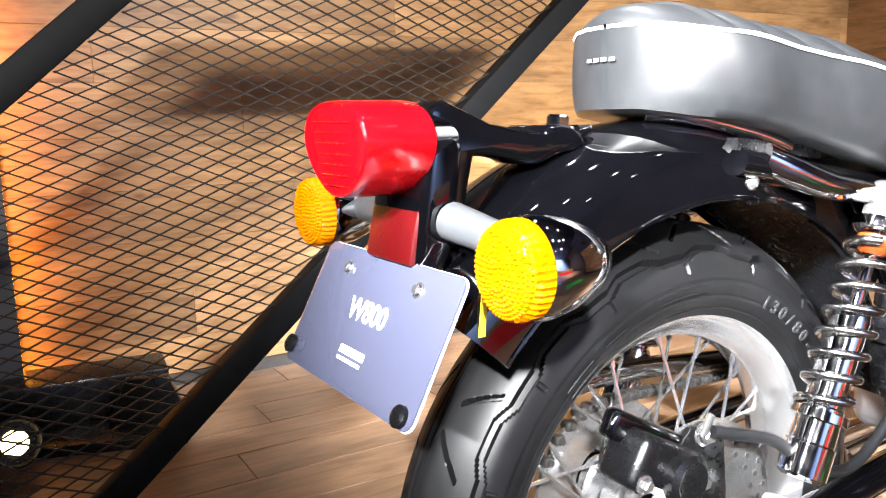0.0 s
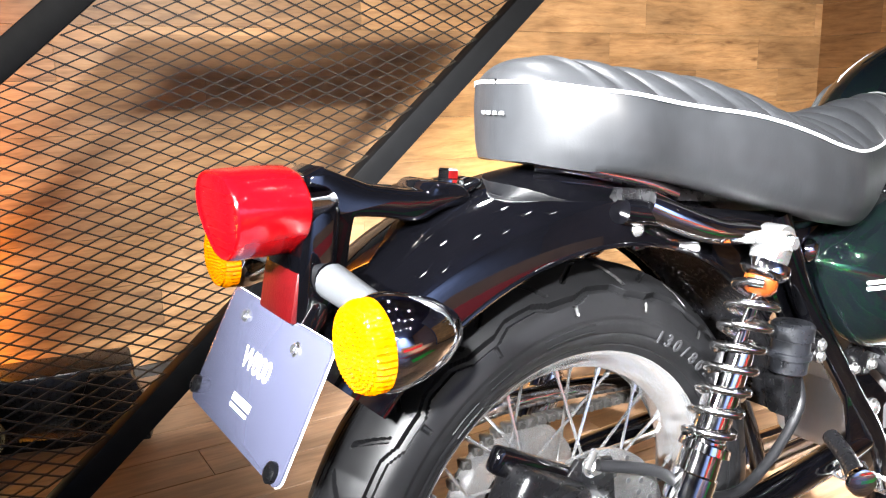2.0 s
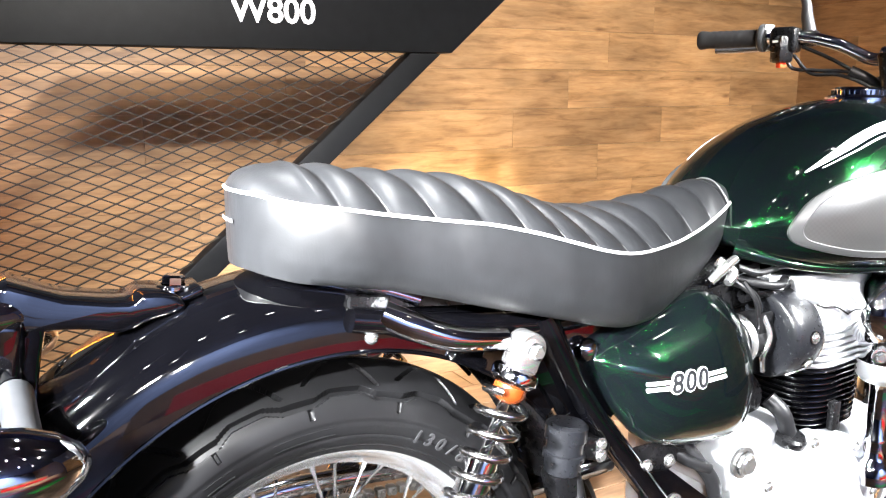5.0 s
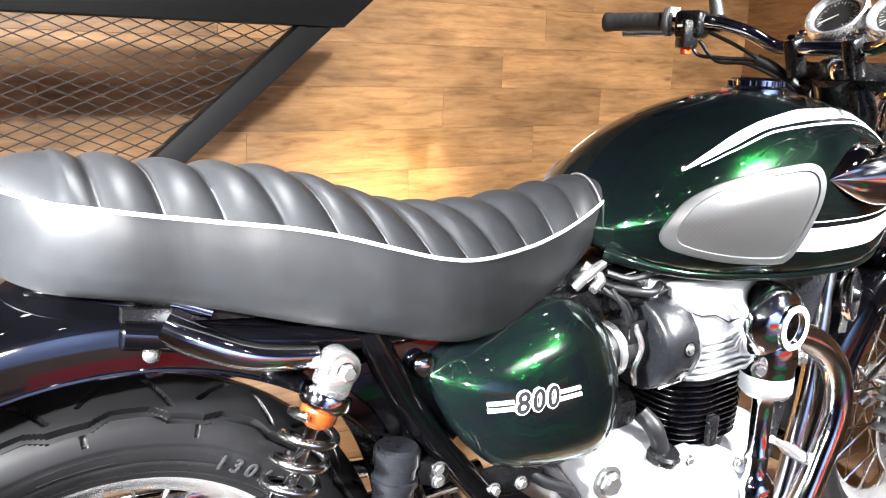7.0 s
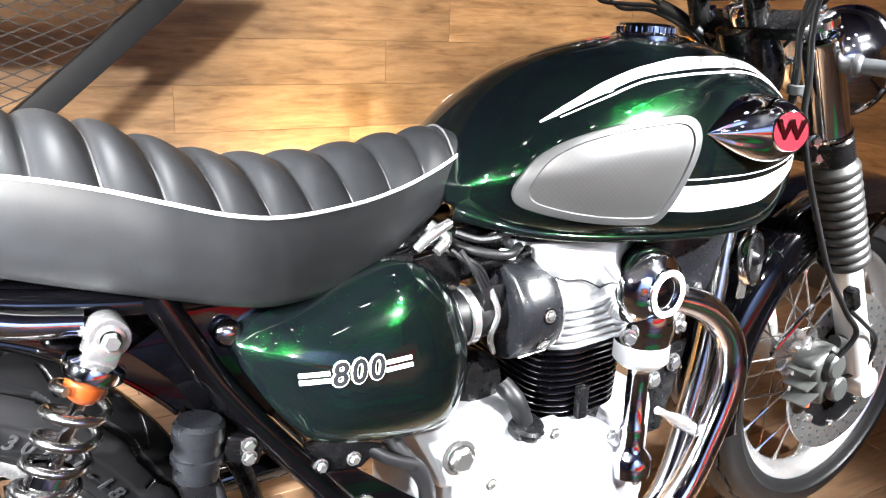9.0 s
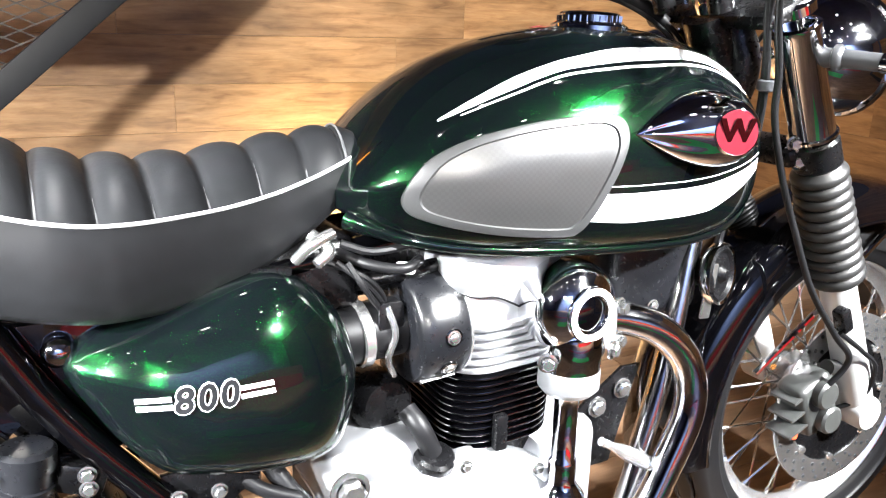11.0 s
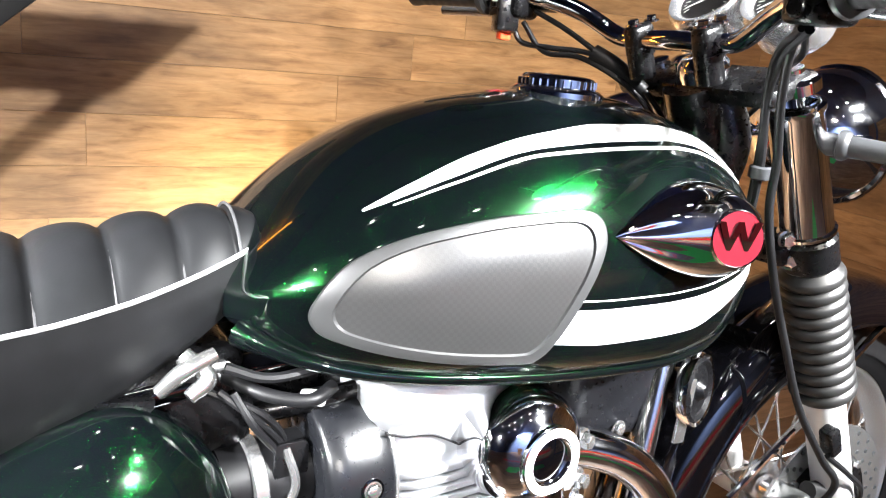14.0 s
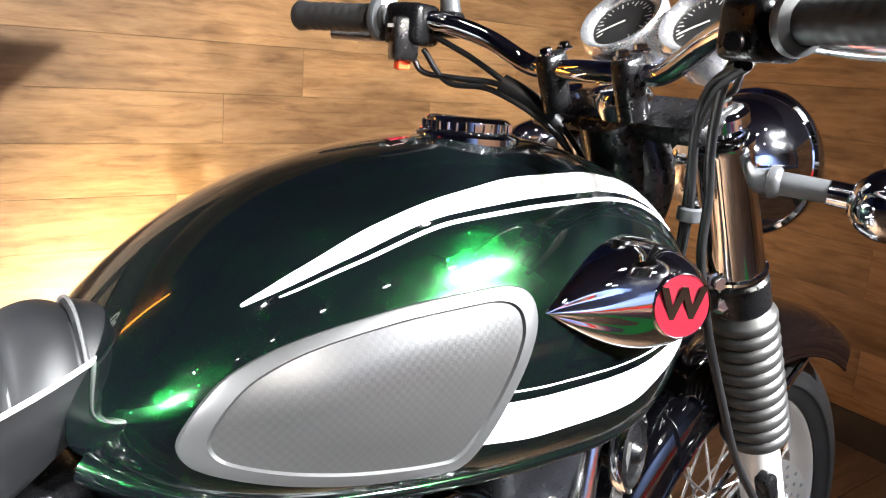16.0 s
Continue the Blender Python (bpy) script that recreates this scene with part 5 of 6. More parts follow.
# rear brake caliper and hose, chain
part("rear_caliper", block((0.1, 0.05, 0.055), pose(-0.085, -0.083, 0.436, 0, 28, 0), 0.01, seg=3), SATIN_BLACK, bike, "black brake caliper")
part("caliper_cylinder", lathe([(0.026, 0), (0.026, 0.014), (0.02, 0.018), (0.012, 0.016), (0, 0.016)], (-0.075, -0.106, 0.43), (0, -1, 0), 28), SATIN_BLACK, bike)
part("caliper_cylinder", lathe([(0.019, 0), (0.019, 0.012), (0.015, 0.016), (0, 0.015)], (-0.115, -0.104, 0.405), (0, -1, 0), 28), GLOSS_BLACK, bike)
part("caliper_bridge", block((0.115, 0.02, 0.03), pose(-0.085, -0.07, 0.462, 0, 28, 0), 0.007, seg=3), GLOSS_BLACK, bike)
part("caliper_label", block((0.03, 0.001, 0.006), pose(-0.105, -0.1088, 0.424, 0, 28, 0), 0), SIGN_WHITE, bike, smooth=False)
for x, z in ((-0.125, 0.437), (-0.045, 0.418)):
    part("caliper_pin", bolt((x, -0.108, z), (0, -1, 0), 0.0065, 0.009), STEEL, bike)
part("bleed_valve", tube([(-0.035, -0.1, 0.462), (-0.03, -0.105, 0.482)], [0.005, 0.004], 10, smooth=False), STEEL, bike)
part("hub_plate", lathe([(0.03, 0.0), (0.075, 0.004), (0.082, 0.0), (0.083, -0.02)], REAR + V((0, -0.02, 0)), (0, -1, 0), 48), ALU, rear_wheel, "polished hub flange")
part("caliper_bracket", prism([(-0.02, 0.36), (0.03, 0.36), (0.02, 0.45), (-0.03, 0.46), (-0.06, 0.43)], frame_of((0, -0.074, 0), (1, 0, 0), (0, 0, 1)), 0.008, 0.002), SATIN_BLACK, bike)
part("caliper_bolt", bolt((-0.015, -0.084, 0.452), (0, -1, 0), 0.009, 0.012), STEEL, bike)
part("brake_hose", tube([(-0.02, -0.1, 0.46), (0.05, -0.12, 0.44), (0.1, -0.13, 0.4), (0.2, -0.125, 0.38), (0.3, -0.12, 0.45), (0.29, -0.11, 0.52)], 0.0065, 10), HOSE, bike)
bm = bmesh.new()
for i in range(26):
    x = -0.09 + i * 0.0165
    z = 0.333 + 0.103 - 0.05 * max(0, x) - (0 if x > 0 else (0.103 - math.sqrt(max(0, 0.103**2 - x * x))))
    block((0.013, 0.014, 0.012), pose(x, 0.073, z, 0, 0, 0), 0.002, bm)
    rod((x, 0.062, z), (x, 0.084, z), 0.004, 8, bm)
part("chain", bm, CHAIN_STEEL, bike, "oiled dark steel drive chain")
part("chain_guard", tube([(-0.12, 0.085, 0.445), (0.0, 0.085, 0.462), (0.2, 0.085, 0.445), (0.4, 0.085, 0.42)], 0.014, 10), CHROME, bike)
part("reservoir", lathe([(0.02, -0.03), (0.023, -0.028), (0.023, -0.012), (0.026, -0.011), (0.026, -0.004), (0.023, -0.003), (0.023, 0.012), (0.026, 0.013), (0.026, 0.03), (0.022, 0.034), (0.012, 0.035), (0, 0.035)], (0.285, -0.112, 0.53), (0.1, 0, 1), 24), GRAPHITE, bike, "dark grey ribbed brake fluid reservoir", angle=25)
part("master_cylinder", block((0.04, 0.032, 0.06), pose(0.29, -0.105, 0.475, 0, -15, 0), 0.006), SATIN_BLACK, bike)
part("sensor_block", block((0.045, 0.03, 0.03), pose(0.33, -0.105, 0.52, 0, 20, 0), 0.005), SATIN_BLACK, bike)
for z in (0.527, 0.512):
    part("sensor_bolt", bolt((0.335, -0.121, z), (0, -1, 0), 0.006, 0.006), STEEL, bike)

# footpeg
peg = part("footpeg", tube([(0.36, -0.13, 0.40), (0.33, -0.17, 0.395), (0.3, -0.2, 0.39)], 0.011, 14), SATIN_BLACK, bike, "folding passenger footpeg")
part("peg_end", lathe([(0.014, 0), (0.017, 0.004), (0.017, 0.012), (0.012, 0.014), (0, 0.014)], (0.3, -0.2, 0.39), (-0.5, -1, 0), 24), CHROME, peg)
part("spring_coil", tube([V((0.36, -0.14, 0.36)) + V((0.1 * i / 40, -0.013 * math.sin(i * 0.9), 0.012 * math.cos(i * 0.9) - 0.05 * i / 40)) for i in range(60)], 0.0025, 7, 1, smooth=False), STEEL, bike)

# ---- engine ----
engine = part("engine", block((0.15, 0.25, 0.07), pose(0.8, 0, 0.632, 0, -3, 0), 0.022, seg=4), CASE_ALU, bike, "air-cooled twin engine with silver cases and black finned cylinders")
part("head_cover", block((0.155, 0.255, 0.062), pose(0.795, 0, 0.672, 0, -3, 0), 0.024, seg=4), CASE_ALU, engine, "smooth silver head cover")

part("gasket_line", tube([(0.728, -0.1284, 0.652), (0.7466, -0.1284, 0.646), (0.772, -0.1284, 0.643), (0.7944, -0.1284, 0.633), (0.8306, -0.1284, 0.612)], 0.0013, 6), HOSE, engine, "dark joint line of the cover")


def fin_plate(sx, sy, z, thick, x=0.80, r=0.05):
    return prism(rounded(sx, sy, r, 8), pose(x, 0, z, 0, -3, 0), thick, 0.001)


part("head_core", fin_plate(0.135, 0.25, 0.55, 0.07), CASE_ALU, engine)
for i in range(6):
    part("head_fin", fin_plate(0.15, 0.268, 0.553 + 0.0104 * i, 0.0062), CASE_ALU, engine)
for i in range(11):
    part("cylinder_fin", fin_plate(0.152, 0.27 - 0.0012 * (10 - i), 0.452 + 0.0093 * i, 0.003), GLOSS_BLACK, engine)
part("cylinder_barrel", fin_plate(0.13, 0.24, 0.42, 0.14), SATIN_BLACK, engine, "black cylinder barrel")
part("fin_post", block((0.017, 0.012, 0.046), pose(0.782, -0.136, 0.474), 0.003), SATIN_BLACK, engine)
part("crankcase", block((0.36, 0.24, 0.2), pose(0.775, 0, 0.35), 0.03, seg=3), CASE_ALU, engine, "silver crankcase")
part("gear_case", block((0.14, 0.2, 0.11), pose(0.645, -0.015, 0.43), 0.03, seg=3), CASE_ALU, engine)
clutch = part("clutch_cover", lathe([(0.15, -0.03), (0.15, 0.0), (0.146, 0.008), (0.134, 0.016), (0.116, 0.024), (0.108, 0.026), (0.104, 0.031), (0.07, 0.038), (0.03, 0.041), (0, 0.0415)], (0.745, -0.135, 0.285), (0, -1, 0), 64), CASE_ALU, engine, "domed silver clutch cover")
part("cover_flange", lathe([(0.168, -0.02), (0.168, 0.002), (0.163, 0.006), (0.148, 0.006)], (0.745, -0.135, 0.285), (0, -1, 0), 64), CASE_ALU, clutch)
for i in range(9):
    a = 2 * math.pi * (i + 0.35) / 9
    part("cover_bolt", bolt((0.745 + 0.158 * math.cos(a), -0.141, 0.285 + 0.158 * math.sin(a)), (0, -1, 0), 0.0055, 0.006), STEEL, clutch)
# bevel drive tower
BT = V((0.862, -0.155, 0.628))
tower = part("bevel_drive", lathe([(0.04, -0.05), (0.053, -0.045), (0.056, -0.03), (0.0565, -0.004), (0.0545, 0.008), (0.0495, 0.018), (0.042, 0.0255), (0.035, 0.0285), (0.033, 0.03), (0.033, 0.034), (0.031, 0.0355), (0.0235, 0.0355), (0.0225, 0.033), (0.018, 0.03), (0, 0.03)], BT, (0.05, -1, 0.02), 56), CHROME, engine, "chrome bevel drive tower beside the cylinder")
part("cap_ring", lathe([(0.0235, 0.0352), (0.0315, 0.0354), (0.0315, 0.0368), (0.0235, 0.0368)], BT, (0.05, -1, 0.02), 48, close=True), SIGN_WHITE, tower, "white ring on the cap")
part("cap_centre", lathe([(0.0225, 0.031), (0.019, 0.0335), (0, 0.035)], BT, (0.05, -1, 0.02), 40), GLOSS_BLACK, tower, "dark domed centre")
part("tower_neck", lathe([(0.02, 0.03), (0.036, 0.02), (0.04, 0), (0.037, -0.01), (0.036, -0.022), (0.036, -0.024)], BT + V((0.0, -0.002, -0.05)), (0, 0, 1), 40), CHROME, tower)
part("tower_collar", lathe([(0.036, 0), (0.037, -0.003), (0.037, -0.024), (0.03, -0.032), (0.02, -0.036)], BT + V((0.0, -0.002, -0.074)), (0, 0, 1), 40), CASE_ALU, tower, "silver collar")
part("tower_tube", lathe([(0.022, -0.106), (0.0165, -0.112), (0.0148, -0.122), (0.0148, -0.195), (0.017, -0.198), (0.0175, -0.205), (0.0175, -0.228), (0.022, -0.236), (0.03, -0.246), (0.03, -0.27)], BT + V((0.0, -0.002, 0)), (0, 0, 1), 36), CHROME, tower, "chrome drive shaft tube")
for s in (-1, 1):
    part("collar_bolt", bolt(BT + V((s * 0.046, -0.02, -0.055)), (s * 0.5, -1, 0), 0.008, 0.01), STEEL, tower)
# throttle body cover: a drum lying along the bike
TH = V((0.676, -0.072, 0.602))
throttle = part("throttle_cover", lathe([(0, 0.002), (0.05, 0.0), (0.063, 0.001), (0.067, 0.005), (0.0685, 0.02), (0.0685, 0.045), (0.067, 0.058), (0.064, 0.064), (0.058, 0.066), (0, 0.066)], TH, (1, 0, 0.06), 64), GRAPHITE, engine, "satin graphite throttle body cover", angle=50)
part("cover_rim", lathe([(0.0655, 0.0605), (0.0672, 0.0615), (0.0668, 0.064), (0.0635, 0.0655)], TH, (1, 0, 0.06), 64), ALU, throttle, "bright machined rim")
for dz in (0.006, -0.034):
    q = V((0.037, -math.sqrt(0.0688**2 - dz * dz), dz))
    part("cover_recess", lathe([(0.0105, -0.004), (0.0105, 0.0008), (0.009, 0.0012), (0.0085, -0.001)], TH + q, (0, q.y, dz), 24), GLOSS_BLACK, throttle)
    part("cover_bolt", bolt(TH + q, (0, q.y, dz), 0.0058, 0.005), STEEL, throttle)
part("cover_slot", block((0.045, 0.004, 0.004), pose(0.704, -0.1205, 0.553, 40, -3, 0), 0.0015), STEEL, throttle)
part("throttle_bracket", prism(rounded(0.03, 0.06, 0.006), frame_of((0.655, -0.098, 0.615), (1, 0, 0), (0, 0, 1)), 0.004, 0.001), SATIN_BLACK, engine)
part("throttle_linkage", tube([(0.65, -0.1, 0.64), (0.657, -0.108, 0.61), (0.65, -0.104, 0.58), (0.66, -0.098, 0.555)], 0.004, 8), STEEL, engine)
part("fuel_rail", tube([(0.63, -0.075, 0.665), (0.68, -0.085, 0.672), (0.74, -0.08, 0.676)], 0.009, 12), SATIN_BLACK, engine)
part("rail_clip", block((0.02, 0.014, 0.012), pose(0.672, -0.1, 0.682, 0, 10, 0), 0.003), SIGN_WHITE, engine, "white connector clip")
for k in range(3):
    part("loom_wire", tube([(0.585 + 0.01 * k, -0.085 - 0.006 * k, 0.695), (0.62, -0.1 - 0.004 * k, 0.68 - 0.006 * k), (0.645, -0.095, 0.655 - 0.01 * k), (0.66, -0.08, 0.62)], 0.0035, 8), HOSE, engine)
part("frame_lug", tube([(0.55, -0.088, 0.70), (0.568, -0.094, 0.718), (0.592, -0.092, 0.728)], [0.006, 0.0075, 0.006], 12), STEEL, engine, "bright steel frame lug")
part("intake_boot", tube([(0.60, -0.07, 0.60), (0.676, -0.07, 0.604)], [0.034, 0.034], 28, smooth=False), HOSE, engine)
part("intake_clamp", lathe([(0.036, 0), (0.0385, 0.002), (0.0385, 0.012), (0.036, 0.014)], (0.622, -0.07, 0.60), (1, 0, 0.05), 36), ALU, engine, "aluminium intake ring")
part("fuel_pipe", tube([(0.6, -0.06, 0.70), (0.63, -0.095, 0.69), (0.665, -0.11, 0.685), (0.69, -0.1, 0.69)], 0.006, 10), HOSE, engine)
part("bracket_strap", tube([(0.57, -0.08, 0.725), (0.585, -0.095, 0.71), (0.57, -0.1, 0.698)], [0.008, 0.008, 0.006], 10), STEEL, engine, "bright steel bracket")
part("wire_loom", tube([(0.60, -0.09, 0.715), (0.635, -0.1, 0.705), (0.69, -0.1, 0.71)], 0.0045, 8), HOSE, engine)
part("air_box", block((0.15, 0.14, 0.17), pose(0.56, 0, 0.63, 0, -4, 0), 0.02, seg=3), SATIN_BLACK, engine, "black air box behind the side covers")
part("throttle_body", block((0.13, 0.11, 0.07), pose(0.665, 0, 0.672, 0, -3, 0), 0.015, seg=3), SATIN_BLACK, engine)
part("starter_motor", lathe([(0.035, -0.06), (0.038, -0.05), (0.038, 0.0), (0.03, 0.01), (0.012, 0.012), (0, 0.012)], (0.66, -0.07, 0.505), (0.1, -1, 0.1), 36), SATIN_BLACK, engine, "black starter motor")
part("oil_filler", lathe([(0.024, 0), (0.026, 0.004), (0.026, 0.012), (0.022, 0.016), (0, 0.017)], (0.702, -0.118, 0.443), (0.1, -0.3, 1), 28), SATIN_BLACK, engine)
part("hose_stub", tube([(0.675, -0.1, 0.51), (0.685, -0.118, 0.492), (0.70, -0.12, 0.458)], 0.0125, 12), HOSE, engine)
part("chrome_head_plug", bolt((0.595, -0.125, 0.44), (0, -1, 0), 0.016, 0.016), STEEL, engine)
part("coil_cover", block((0.165, 0.15, 0.15), pose(1.072, 0, 0.63, 0, 4, 0), 0.02, seg=3), GRAPHITE, engine, "black cover below the tank")
part("cover_screw", bolt((1.06, -0.077, 0.572), (0, -1, 0), 0.007, 0.006), STEEL, engine)

# exhaust headers
for s in (-1, 1):
    exhaust = part("exhaust_pipe", tube([(0.90, s * 0.088, 0.582), (0.975, s * 0.1, 0.578), (1.037, s * 0.118, 0.556), (1.08, s * 0.13, 0.508), (1.089, s * 0.138, 0.445), (1.06, s * 0.14, 0.37), (1.0, s * 0.142, 0.27), (0.9, s * 0.145, 0.21), (0.6, s * 0.15, 0.2), (0.2, s * 0.16, 0.22)], [0.0225] * 8 + [0.03, 0.04], 24), CHROME, bike, "chrome exhaust header")
    part("exhaust_flange", block((0.03, 0.08, 0.066), pose(0.934, s * 0.1, 0.585), 0.009, seg=2), CASE_ALU, exhaust)
    for dz in (-0.022, 0.022):
        part("flange_bolt", bolt((0.95, s * 0.132, 0.585 + dz), (0.3, s, 0), 0.0085, 0.014), STEEL, exhaust)
part("engine_mount", prism([(0.93, 0.45), (1.0, 0.5), (1.03, 0.5), (0.99, 0.36), (0.94, 0.36)], frame_of((0, -0.09, 0), (1, 0, 0), (0, 0, 1)), 0.006, 0.001), SATIN_BLACK, engine)
for x, z in ((0.96, 0.45), (1.0, 0.47)):
    part("mount_bolt", bolt((x, -0.097, z), (0, -1, 0), 0.01, 0.01), STEEL, engine)
part("brake_pedal_link", tube([(0.955, -0.118, 0.41), (0.975, -0.12, 0.398), (1.0, -0.12, 0.382), (1.052, -0.122, 0.35)], [0.006, 0.006, 0.011, 0.011], 14), ALU, engine)

# ---- front end ----
RAKE = V((-0.466, 0, 1)).normalized()


def fork_at(z, y):
    return V((1.234 + 0.466 * (0.958 - z), y, z))


for s in (-1, 1):
    y = s * 0.1
    fork = part("fork_leg", tube([fork_at(0.6, y), fork_at(0.40, y), fork_at(0.32, y)], [0.0275, 0.028, 0.026], 28, smooth=False), SILVER, bike, "front fork leg with rubber boot and chrome cover")
    prof = []
    nb = 11
    length = (fork_at(0.752, y) - fork_at(0.575, y)).length
    for i in range(nb * 6 + 1):
        f = i / (nb * 6)
        rr = 0.0345 + 0.0045 * (1 - f) * 0 + 0.0058 * abs(math.sin(math.pi * f * nb)) ** 0.5
        prof.append((rr + 0.003 * (1 - f), f * length))
    part("boot", lathe([(0.028, -0.002), (0.039, 0.0), (0.04, 0.006)] + prof + [(0.033, length + 0.004), (0.03, length + 0.006)], fork_at(0.575, y), RAKE, 40), BOOT_RUBBER, fork, "pleated grey-black rubber fork boot", angle=70)
    part("fork_cover", lathe([(0.034, 0.0), (0.0345, 0.004), (0.031, 0.006), (0.031, 0.155), (0.0335, 0.158), (0.0335, 0.164), (0.028, 0.166)], fork_at(0.80, y), RAKE, 40), CHROME, fork, "chrome upper fork cover")
    part("lower_clamp", lathe([(0.031, -0.01), (0.0345, -0.006), (0.0345, 0.03), (0.031, 0.034)], fork_at(0.765, y), RAKE, 36), SATIN_BLACK, fork)
    part("axle_boss", lathe([(0.027, -0.03), (0.03, -0.026), (0.03, 0.022), (0.027, 0.027), (0.012, 0.027), (0.011, 0.02), (0, 0.02)], (1.525, y, 0.326), (0, s, 0), 32), SILVER, fork)
    part("fork_cap", lathe([(0.03, 0), (0.03, 0.012), (0.024, 0.016), (0.014, 0.017), (0.014, 0.026), (0, 0.027)], fork_at(0.965, y), RAKE, 32), CHROME, fork)
    for dz in (-0.012, 0.014):
        part("clamp_bolt", bolt(fork_at(0.775 + dz, y) + V((-0.034, s * -0.004, 0)), (-0.6, s * 0.8, 0), 0.0085, 0.01), STEEL, fork)
part("lower_yoke", block((0.05, 0.2, 0.028), frame_of(fork_at(0.775, 0) + V((-0.028, 0, 0)), (0.906, 0, 0.42), (0, 1, 0)), 0.008), SATIN_BLACK, bike, "black lower fork yoke")
yoke = part("upper_yoke", block((0.075, 0.24, 0.024), frame_of(fork_at(0.965, 0) + V((-0.025, 0, 0)), (0.906, 0, 0.42), (0, 1, 0)), 0.01), SATIN_BLACK, bike, "black upper fork yoke")
part("steering_head", tube([fork_at(0.96, 0) + V((-0.055, 0, 0)), fork_at(0.77, 0) + V((-0.055, 0, 0))], 0.034, 24, smooth=False), SATIN_BLACK, bike)
part("ignition_switch", lathe([(0.027, 0), (0.029, 0.01), (0.029, 0.02), (0.024, 0.026), (0.012, 0.027), (0, 0.027)], (1.165, -0.03, 0.968), (-0.35, 0, 1), 32), CHROME, yoke, "chrome ignition lock")
part("yoke_nut", lathe([(0.02, 0), (0.02, 0.014), (0.012, 0.018), (0, 0.018)], fork_at(0.978, 0) + V((-0.055, 0, 0)), RAKE, 6), CHROME, yoke)
# brake caliper, hoses, horn
cal = part("front_caliper", block((0.075, 0.055, 0.1), pose(1.413, -0.085, 0.36, 0, -24, 0), 0.012, seg=3), CALIPER, bike, "grey twin piston front brake caliper")
for dz in (-0.024, 0.024):
    part("piston_housing", lathe([(0.024, 0), (0.024, 0.012), (0.02, 0.016), (0, 0.017)], V((1.418 - dz * 0.4, -0.112, 0.36 + dz)), (0, -1, 0), 28), CALIPER, cal)
for dz in (-0.03, 0.0, 0.03):
    part("caliper_rib", block((0.09, 0.05, 0.006), pose(1.393, -0.085, 0.36 + dz, 0, -24, 0), 0.002), CALIPER, cal)
part("banjo_bolt", bolt((1.398, -0.114, 0.385), (0, -1, 0), 0.008, 0.014), STEEL, cal)
part("bleed_tag", block((0.012, 0.008, 0.012), pose(1.373, -0.1, 0.31), 0.002), RED_SWITCH, cal)
part("caliper_boot", tube([(1.428, -0.1, 0.42), (1.453, -0.1, 0.415)], 0.013, 16, smooth=False), BOOT_RUBBER, cal)
part("brake_hose", tube([(1.1, -0.19, 1.03), (1.13, -0.16, 1.0), (1.165, -0.135, 0.95), (1.19, -0.125, 0.89), (1.2, -0.12, 0.83), (1.225, -0.125, 0.75), (1.262, -0.13, 0.67), (1.31, -0.135, 0.58), (1.375, -0.14, 0.50), (1.42, -0.14, 0.45), (1.40, -0.118, 0.39)], 0.005, 10), HOSE, bike, "black brake hose")
part("sensor_wire", tube([(1.39, -0.138, 0.5), (1.45, -0.14, 0.46), (1.5, -0.135, 0.42), (1.505, -0.12, 0.36), (1.48, -0.09, 0.33)], 0.004, 8), HOSE, bike)
part("hose_clamp", block((0.02, 0.022, 0.04), pose(1.395, -0.135, 0.52, 0, -24, 0), 0.004), SATIN_BLACK, bike)
horn = part("horn", lathe([(0, -0.03), (0.02, -0.03), (0.024, -0.012), (0.04, -0.01), (0.044, -0.004), (0.044, 0.004), (0.036, 0.008), (0.03, 0.004), (0.014, 0.006), (0.008, 0.014), (0, 0.015)], (1.165, -0.09, 0.61), (0.35, -1, 0.1), 40), SATIN_BLACK, bike, "black disc horn with chrome rim")
part("horn_rim", lathe([(0.04, 0.006), (0.044, 0.007), (0.0455, 0.003), (0.0455, -0.003), (0.044, -0.006)], (1.165, -0.09, 0.61), (0.35, -1, 0.1), 40), CHROME, horn)
part("horn_bracket", block((0.018, 0.005, 0.08), pose(1.14, -0.1, 0.59, 0, 5, 0), 0.002), STEEL, horn)
part("horn_wire", tube([(1.165, -0.08, 0.64), (1.17, -0.08, 0.68), (1.16, -0.06, 0.73)], 0.006, 8), HOSE, horn)
for s in (-1, 1):
    part("fender_stay", tube([(1.30, s * 0.068, 0.42), (1.40, s * 0.075, 0.50), (1.44, s * 0.08, 0.53)], 0.005, 8), CHROME, bike)
    part("fender_stay", tube([fork_at(0.55, s * 0.075) + V((0.03, 0, 0)), (1.58, s * 0.068, 0.63), (1.67, s * 0.06, 0.665)], 0.0055, 8), CHROME, bike)
# headlight
HL = V((1.47, 0, 0.908))
headlight = part("headlight", lathe([(0, -0.12), (0.03, -0.118), (0.06, -0.1), (0.08, -0.065), (0.09, -0.02), (0.092, 0.0)], HL, (1, 0, 0.02), 56), CHROME, bike, "round chrome headlight")
part("headlight_rim", lathe([(0.0915, -0.006), (0.096, -0.004), (0.098, 0.004), (0.095, 0.012), (0.088, 0.016), (0.084, 0.012)], HL, (1, 0, 0.02), 56), CHROME, headlight, "chrome headlight rim")
part("headlight_glass", lathe([(0.086, 0.012), (0.06, 0.022), (0.03, 0.027), (0, 0.028)], HL, (1, 0, 0.02), 48), CLEAR_EDGE, headlight)
for s in (-1, 1):
    part("headlight_ear", tube([fork_at(0.9, s * 0.1), (1.42, s * 0.085, 0.905)], 0.012, 12, smooth=False), CHROME, headlight)
